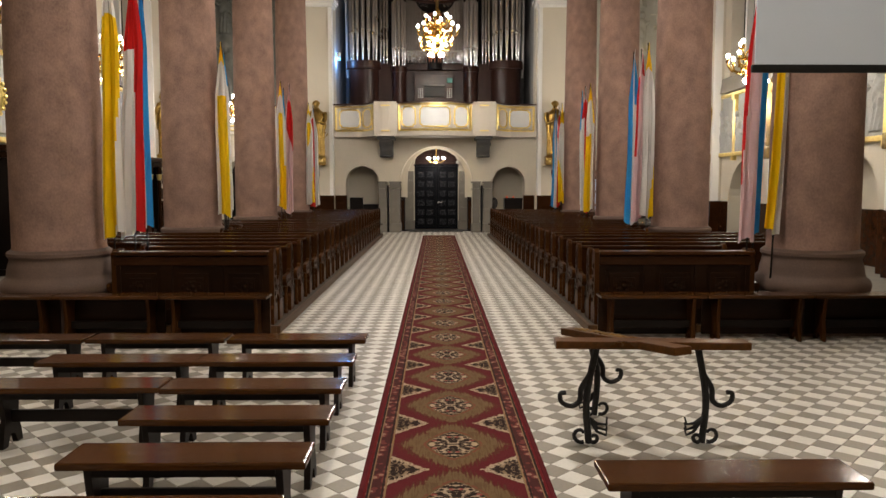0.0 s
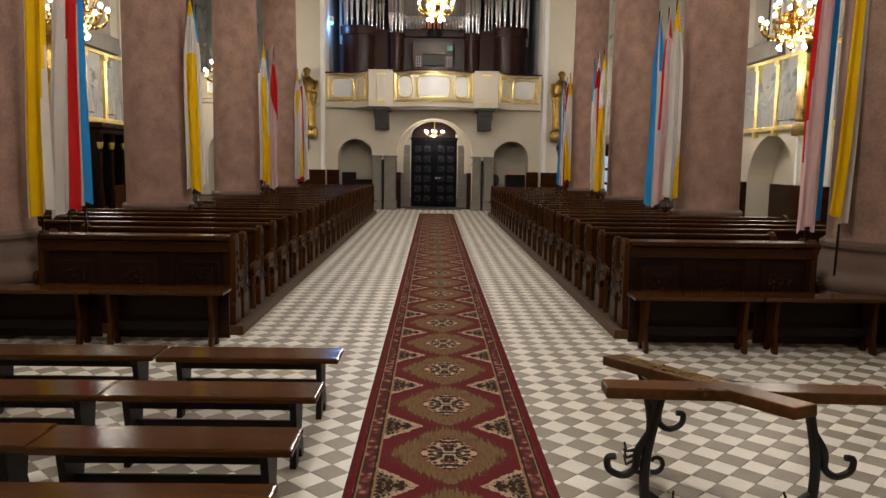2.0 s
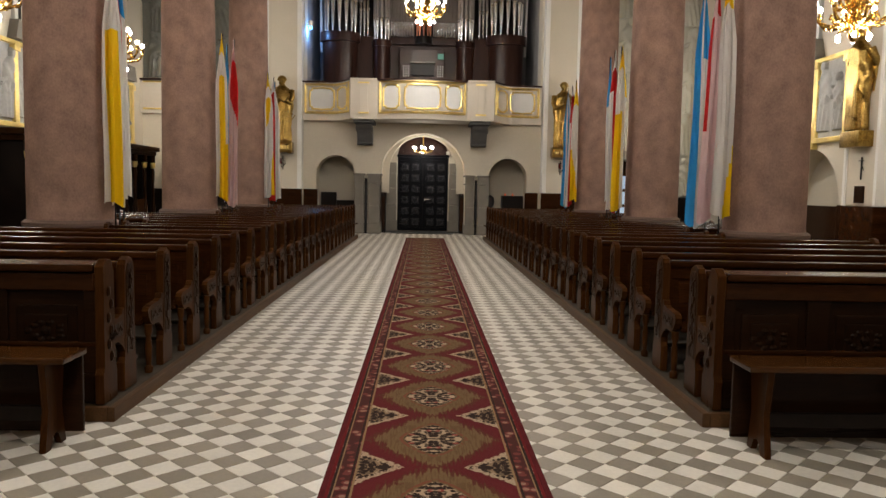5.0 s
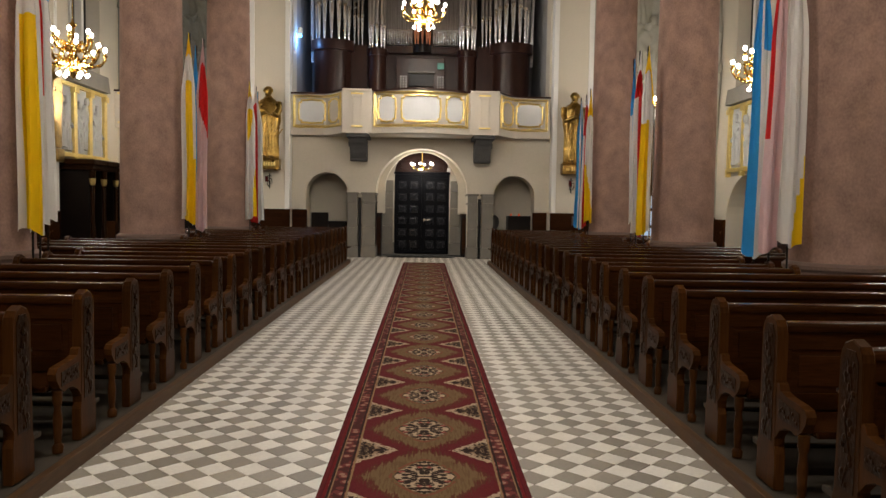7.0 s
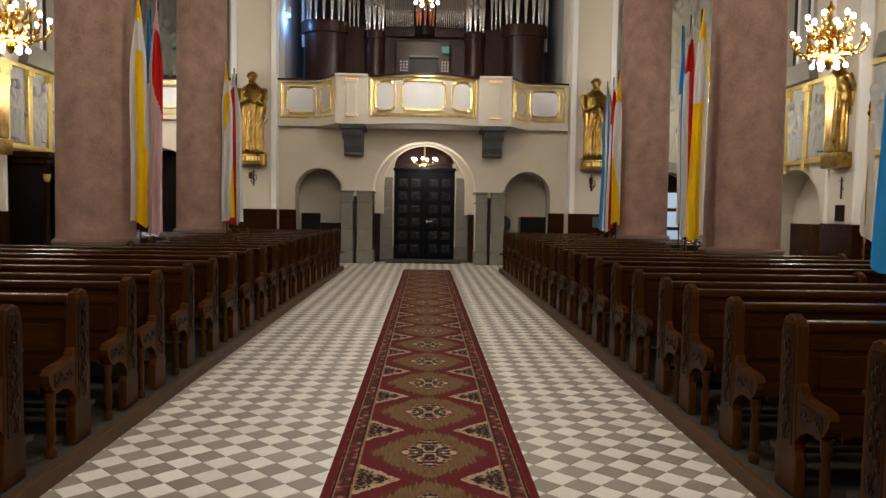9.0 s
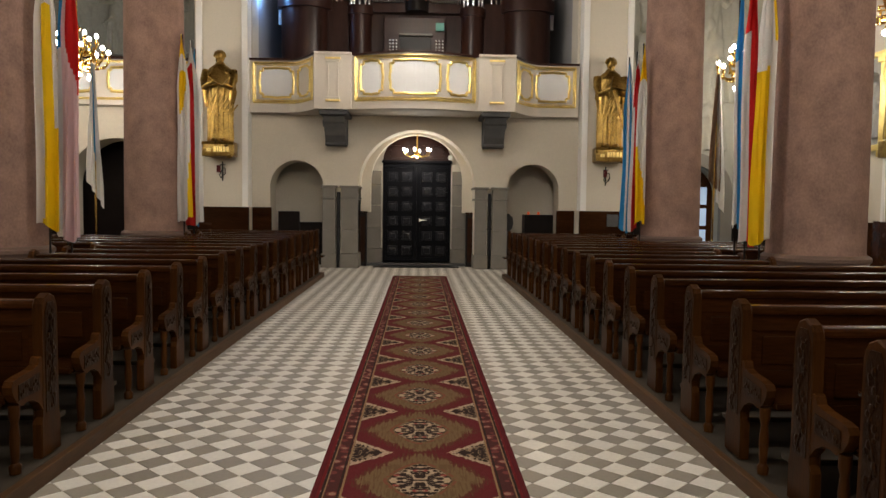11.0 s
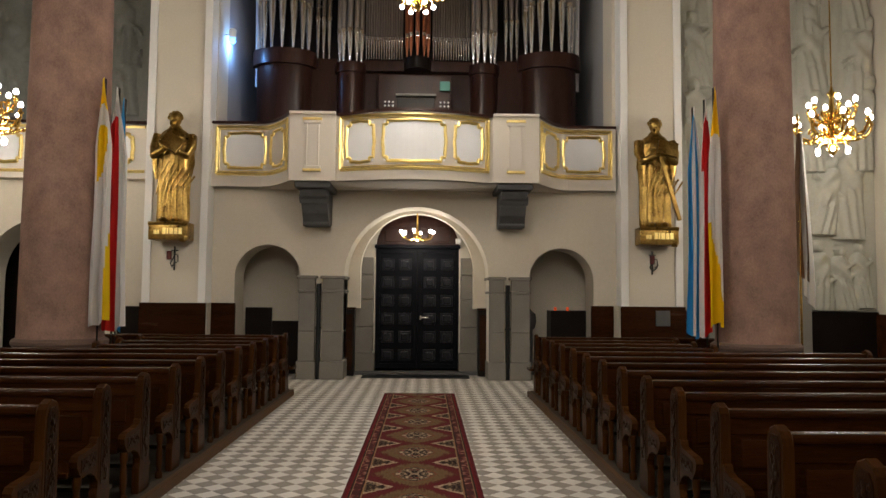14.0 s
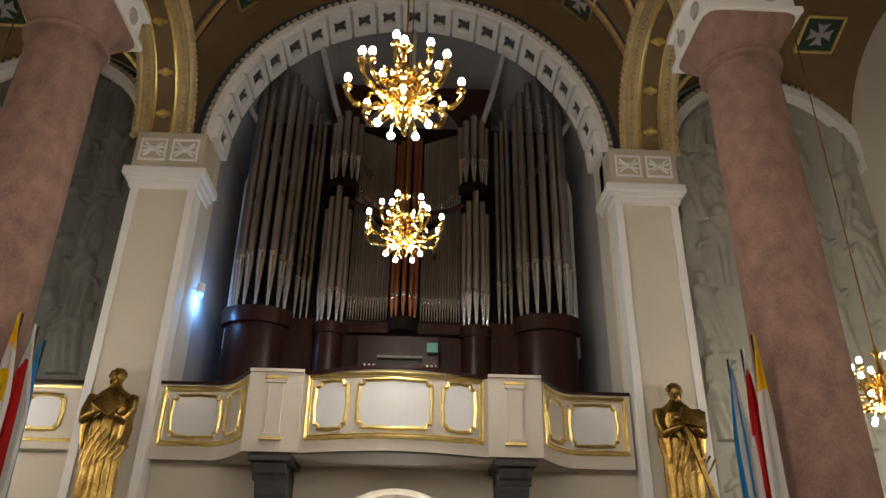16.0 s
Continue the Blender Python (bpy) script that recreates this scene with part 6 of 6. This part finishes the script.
EAST_FLAGS = [
    (10.0, 4.33, 4.70, 4.09, 4.27, 1.29, east_papal_a), (10.2, 4.03, 4.66, 3.83, 4.07, 1.14, east_national_a), (10.45, 4.21, 4.58, 4.06, 4.22, 1.22, marian_west),
    (15.3, 4.08, 4.70, 3.97, 4.22, 1.28, east_papal_b), (15.5, 4.01, 4.62, 3.87, 4.06, 1.19, east_national_b), (15.75, 3.92, 4.60, 3.79, 4.03, 1.12, marian_east),
    (20.6, 4.05, 4.64, 3.92, 4.16, 1.21, east_papal_c), (20.8, 3.96, 4.60, 3.84, 4.06, 1.16, east_national_c), (21.05, 3.92, 4.50, 3.88, 4.00, 1.36, marian_west),
    (25.9, 4.20, 4.72, 4.08, 4.30, 1.29, east_papal_d), (26.1, 4.14, 4.60, 4.03, 4.20, 1.17, east_national_d), (26.35, 4.06, 4.55, 3.93, 4.17, 1.15, marian_striped),
]
for i, row in enumerate(WEST_FLAGS + EAST_FLAGS):
    flag(*row, i % 3, i * 3 + 1)


def banner(x, y, top, low, seed, cols):
    f = thing("church_banner", "furled church banner with fringes on a pole", "banner", "aisle banners")
    b = bmesh.new()
    tube(b, [(x, y, 0.05), (x, y, top + 0.1)], 0.02, 8)
    lathe(b, [(0.02, 0), (0.045, 0.06), (0.015, 0.12), (0.03, 0.16), (0.004, 0.26)], 10, (x, y, top + 0.1))
    part("pole", b, BRASS, f)
    for k, (m, u0, u1, l2) in enumerate(cols):
        b = bmesh.new()
        g = []
        for j in range(21):
            t = j / 20
            w = 0.05 + 0.27 * min(1, t * 1.2)
            g.append([b.verts.new((x + (u0 + (u1 - u0) * i / 7 - 0.45) * w, y - 0.05 + 0.05 * math.sin(i * 1.3 + seed + 2 * t), top - (top - low - l2) * t - 0.25 * t * i / 7)) for i in range(8)])
        for j in range(20):
            for i in range(7):
                b.faces.new((g[j][i], g[j][i + 1], g[j + 1][i + 1], g[j + 1][i]))
        bmesh.ops.solidify(b, geom=b.faces[:], thickness=0.005)
        part("cloth", b, m, f, "", True)


banner(6.42, 27.9, 4.5, 1.75, 1, ((BANNER, 0.0, 0.8, 0.45), (WHI, 0.55, 1.1, 0.0)))
banner(-6.5, 26.9, 4.3, 1.7, 2, ((WHI, 0.0, 0.5, 0.3), (BLU, 0.5, 0.62, 0.9), (WHI, 0.62, 1.0, 0.0)))
banner(7.6, 22.2, 3.2, 1.2, 3, ((WHI, 0.0, 1.0, 0.1),))

# small sign on the panelling, door in the east aisle
b = bmesh.new()
bbox(b, 4.62, 4.9, 29.99, 30.03, 1.12, 1.42, 0.01)
solid("notice_box", b, DARKST, "small dark green box on the wooden panelling", "box")
dr = thing("door_2", "dark arched aisle door with pale glass panes", "door", kind="structure")
b = bmesh.new()
slab(b, [(6.1, 0), (7.6, 0), (7.6, 1.9)] + arch_pts(6.85, 0.75, 1.95, 0.75)[::-1] + [(6.1, 1.9)], 30.9, 30.96, xz)
part("leaf", b, WOODV, dr)
for i in range(2):
    for j in range(3):
        b = bmesh.new()
        bbox(b, 6.25 + 0.65 * i, 6.8 + 0.65 * i, 30.88, 30.902, 0.6 + 0.55 * j, 1.05 + 0.55 * j, 0.01)
        part("pane", b, WINB, dr, "pale lit glass pane")

# ---- carpet runner ----
def carpet_material():
    m = bpy.data.materials.new("patterned_carpet")
    m.use_nodes = True
    n, l = m.node_tree.nodes, m.node_tree.links
    bs = n["Principled BSDF"]
    bs.inputs["Roughness"].default_value = 0.95
    bs.inputs["Specular IOR Level"].default_value = 0.05
    co = n.new("ShaderNodeTexCoord")
    sep = n.new("ShaderNodeSeparateXYZ")
    l.new(co.outputs["Object"], sep.inputs[0])

    def M(op, a, b=None, c=None):
        k = n.new("ShaderNodeMath")
        k.operation = op
        for i, v in enumerate((a, b, c)):
            if v is None:
                continue
            if isinstance(v, (int, float)):
                k.inputs[i].default_value = v
            else:
                l.new(v, k.inputs[i])
        return k.outputs[0]

    def mix(f, a, b):
        k = n.new("ShaderNodeMix")
        k.data_type = "RGBA"
        l.new(f, k.inputs[0])
        for i, v in ((6, a), (7, b)):
            if isinstance(v, tuple):
                k.inputs[i].default_value = (*v, 1)
            else:
                l.new(v, k.inputs[i])
        return k.outputs[2]
    ax = M("ABSOLUTE", sep.outputs[0])
    P = 0.9409
    v = M("SUBTRACT", M("FRACT", M("ADD", M("DIVIDE", M("SUBTRACT", sep.outputs[1], 6.73), P), 100.5)), 0.5)
    av = M("ABSOLUTE", v)                       # 0 at a medallion, 0.5 between two
    nz = n.new("ShaderNodeTexNoise")
    nz.inputs["Scale"].default_value, nz.inputs["Detail"].default_value = 26, 2
    l.new(co.outputs["Object"], nz.inputs["Vector"])
    wob = M("MULTIPLY", M("SUBTRACT", nz.outputs[0], 0.5), 0.17)
    # woven comb along the runner, ragged at the edges of the motifs
    cs = n.new("ShaderNodeCombineXYZ")
    l.new(M("MULTIPLY", ax, 70), cs.inputs[0]), l.new(M("MULTIPLY", v, 7), cs.inputs[1])
    cn = n.new("ShaderNodeTexNoise")
    cn.inputs["Scale"].default_value, cn.inputs["Detail"].default_value = 1.0, 1
    l.new(cs.outputs[0], cn.inputs["Vector"])
    comb = M("SUBTRACT", cn.outputs[0], 0.5)
    # symmetric small ornament: voronoi on mirrored coordinates
    cmb = n.new("ShaderNodeCombineXYZ")
    l.new(ax, cmb.inputs[0]), l.new(av, cmb.inputs[1])
    vo = n.new("ShaderNodeTexVoronoi")
    vo.inputs["Scale"].default_value = 30
    l.new(cmb.outputs[0], vo.inputs["Vector"])
    vo2 = n.new("ShaderNodeTexVoronoi")
    vo2.inputs["Scale"].default_value = 14
    l.new(cmb.outputs[0], vo2.inputs["Vector"])
    orn = M("GREATER_THAN", vo.outputs["Distance"], 0.7)
    orn2 = M("LESS_THAN", vo2.outputs["Distance"], 0.28)
    RED_, OLIVE, DK, CRM, BRN = (0.092, 0.0145, 0.0165), (0.128, 0.080, 0.040), (0.026, 0.016, 0.013), (0.33, 0.245, 0.17), (0.125, 0.034, 0.030)
    tick = M("MULTIPLY", M("SINE", M("MULTIPLY", ax, 230)), 0.012)
    dm = M("ADD", M("ADD", M("POWER", M("DIVIDE", ax, 0.365), 1.2), M("POWER", M("MULTIPLY", av, 2.12), 1.2)), M("ADD", M("MULTIPLY", M("ADD", wob, tick), 1.6), M("MULTIPLY", comb, 0.6)))
    outer = M("LESS_THAN", dm, 1.0)
    inner = M("LESS_THAN", M("ADD", M("POWER", M("DIVIDE", ax, 0.185), 1.35), M("POWER", M("MULTIPLY", av, 3.55), 1.35)), 1.0)
    rim = M("LESS_THAN", M("ABSOLUTE", M("SUBTRACT", M("ADD", M("POWER", M("DIVIDE", ax, 0.205), 1.35), M("POWER", M("MULTIPLY", av, 3.2), 1.35)), 1.0)), 0.07)
    halo = M("LESS_THAN", dm, 1.12)
    col = mix(halo, RED_, (0.085, 0.028, 0.018))
    col = mix(outer, col, mix(M("GREATER_THAN", comb, 0.04), OLIVE, (0.105, 0.063, 0.031)))
    col = mix(M("MULTIPLY", rim, M("GREATER_THAN", wob, -0.008)), col, (0.15, 0.055, 0.032))
    vo3 = n.new("ShaderNodeTexVoronoi")
    vo3.inputs["Scale"].default_value = 52
    l.new(cmb.outputs[0], vo3.inputs["Vector"])
    orn3 = M("GREATER_THAN", vo3.outputs["Distance"], 0.76)
    inn = mix(M("MAXIMUM", orn, orn3), mix(orn2, DK, (0.20, 0.05, 0.04)), CRM)
    col = mix(inner, col, inn)
    # side triangles between the medallions
    dt = M("ADD", M("DIVIDE", M("SUBTRACT", 0.44, ax), 0.27), M("DIVIDE", M("SUBTRACT", 0.5, av), 0.27))
    dt = M("ADD", dt, M("MULTIPLY", wob, 1.8))
    tri = M("LESS_THAN", dt, 1.0)
    edge = M("MULTIPLY", tri, M("GREATER_THAN", M("ADD", dt, M("MULTIPLY", M("SUBTRACT", vo3.outputs["Distance"], 0.45), 0.5)), 0.84))
    col = mix(tri, col, mix(orn2, mix(M("MAXIMUM", orn, orn3), DK, (0.20, 0.14, 0.085)), (0.12, 0.085, 0.055)))
    col = mix(edge, col, CRM)
    # border
    bor = M("GREATER_THAN", ax, 0.43)
    bw = n.new("ShaderNodeTexVoronoi")
    bw.inputs["Scale"].default_value = 15
    c2 = n.new("ShaderNodeCombineXYZ")
    l.new(ax, c2.inputs[0]), l.new(sep.outputs[1], c2.inputs[1])
    l.new(c2.outputs[0], bw.inputs["Vector"])
    bcol = mix(M("LESS_THAN", bw.outputs["Distance"], 0.3), BRN, (0.24, 0.13, 0.095))
    bcol = mix(M("GREATER_THAN", bw.outputs["Distance"], 0.5), bcol, (0.06, 0.02, 0.018))
    col = mix(bor, col, bcol)
    for at, wd, c in ((0.435, 0.006, (0.21, 0.135, 0.07)), (0.452, 0.006, DK), (0.53, 0.005, (0.20, 0.13, 0.07)), (0.54, 0.007, DK)):
        col = mix(M("LESS_THAN", M("ABSOLUTE", M("SUBTRACT", ax, at)), wd), col, c)
    col = mix(M("GREATER_THAN", ax, 0.55), col, (0.105, 0.011, 0.013))
    fi = n.new("ShaderNodeTexNoise")
    fi.inputs["Scale"].default_value = 160
    l.new(co.outputs["Object"], fi.inputs["Vector"])
    hs = n.new("ShaderNodeHueSaturation")
    l.new(M("ADD", 0.7, M("MULTIPLY", fi.outputs[0], 0.6)), hs.inputs["Value"])
    l.new(col, hs.inputs["Color"])
    l.new(hs.outputs[0], bs.inputs["Base Color"])
    bp = n.new("ShaderNodeBump")
    bp.inputs["Strength"].default_value, bp.inputs["Distance"].default_value = 0.5, 0.004
    l.new(fi.outputs[0], bp.inputs["Height"]), l.new(bp.outputs[0], bs.inputs["Normal"])
    return m


b = bmesh.new()
bbox(b, -0.568, 0.568, -3.0, 28.31, 0.004, 0.015, 0.004)
runner = thing("carpet_runner", "long red patterned carpet runner with medallions on the aisle floor", "carpet")
part("carpet_field", b, carpet_material(), runner)
BIND = mat("red_carpet_binding", (0.085, 0.0125, 0.0145), 0.95, var=0.25, scale=9, fine=120, bump=0.4, dist=0.004, spec=0.05)
for x0, x1, y0, y1 in ((-0.6, -0.568, -3.0, 28.33), (0.568, 0.6, -3.0, 28.33), (-0.568, 0.568, 28.31, 28.33)):
    b = bmesh.new()
    bbox(b, x0, x1, y0, y1, 0.004, 0.017, 0.004)
    part("binding", b, BIND, runner, "plain red woven edge")

# ---- floor tiles: square stones laid on the diagonal ----
D = 0.2275


def tile_mesh(name, material):
    r, z0, z1 = D / 2 - 0.0025, -0.004, 0.002
    q = r - 0.003
    vs = [(r, 0, z0), (0, r, z0), (-r, 0, z0), (0, -r, z0), (r, 0, z1 - 0.0015), (0, r, z1 - 0.0015), (-r, 0, z1 - 0.0015), (0, -r, z1 - 0.0015), (q, 0, z1), (0, q, z1), (-q, 0, z1), (0, -q, z1)]
    fs = [(0, 1, 5, 4), (1, 2, 6, 5), (2, 3, 7, 6), (3, 0, 4, 7), (4, 5, 9, 8), (5, 6, 10, 9), (6, 7, 11, 10), (7, 4, 8, 11), (8, 9, 10, 11)]
    me = bpy.data.meshes.new(name)
    me.from_pydata(vs, [], fs)
    me.materials.append(material)
    return me, vs, fs


lt, TV, TF = tile_mesh("light_tile", LIGHT_P)
gt, _, _ = tile_mesh("grey_tile", GREY_P)
rest = {0: ([], []), 1: ([], [])}
singles = 0
j0, j1 = int(3.0 / D), int(31.4 / D)
for kind in (0, 1):
    for j in range(j0, j1):
        y = 0.2075 + (j + 0.5 * kind) * D
        for i in range(-28, 28):
            x = 0.08 + (i + 0.5 * kind) * D
            if y > 10.0 and not (-2.45 < x < 2.2 or (y > 28.0 and -4.3 < x < 4.1)):
                continue
            if abs(x) < 0.48 and y < 28.2:
                continue
            if y < 10.0 and not -5.6 < x < 5.4:
                continue
            if 6.4 < y < 7.9 and (0.62 < abs(x) < 2.0) and singles < 300:
                ob = new("floor_tile", gt if kind else lt)
                ob.location = (x, y, 0)
                ob.parent = FLOOR
                singles += 1
                continue
            V, F = rest[kind]
            o = len(V)
            V.extend((x + a, y + c, z) for a, c, z in TV)
            F.extend(tuple(o + q for q in f) for f in TF)
for kind, (V, F) in rest.items():
    me = bpy.data.meshes.new("floor_tiles")
    me.from_pydata(V, [], F)
    me.materials.append((LIGHT_T, GREY_T)[kind])
    ob = new("floor_tiles", me)
    ob.parent = FLOOR
    tagged(ob, ("light", "grey")[kind] + " stone floor tiles laid diagonally", kind="stuff")
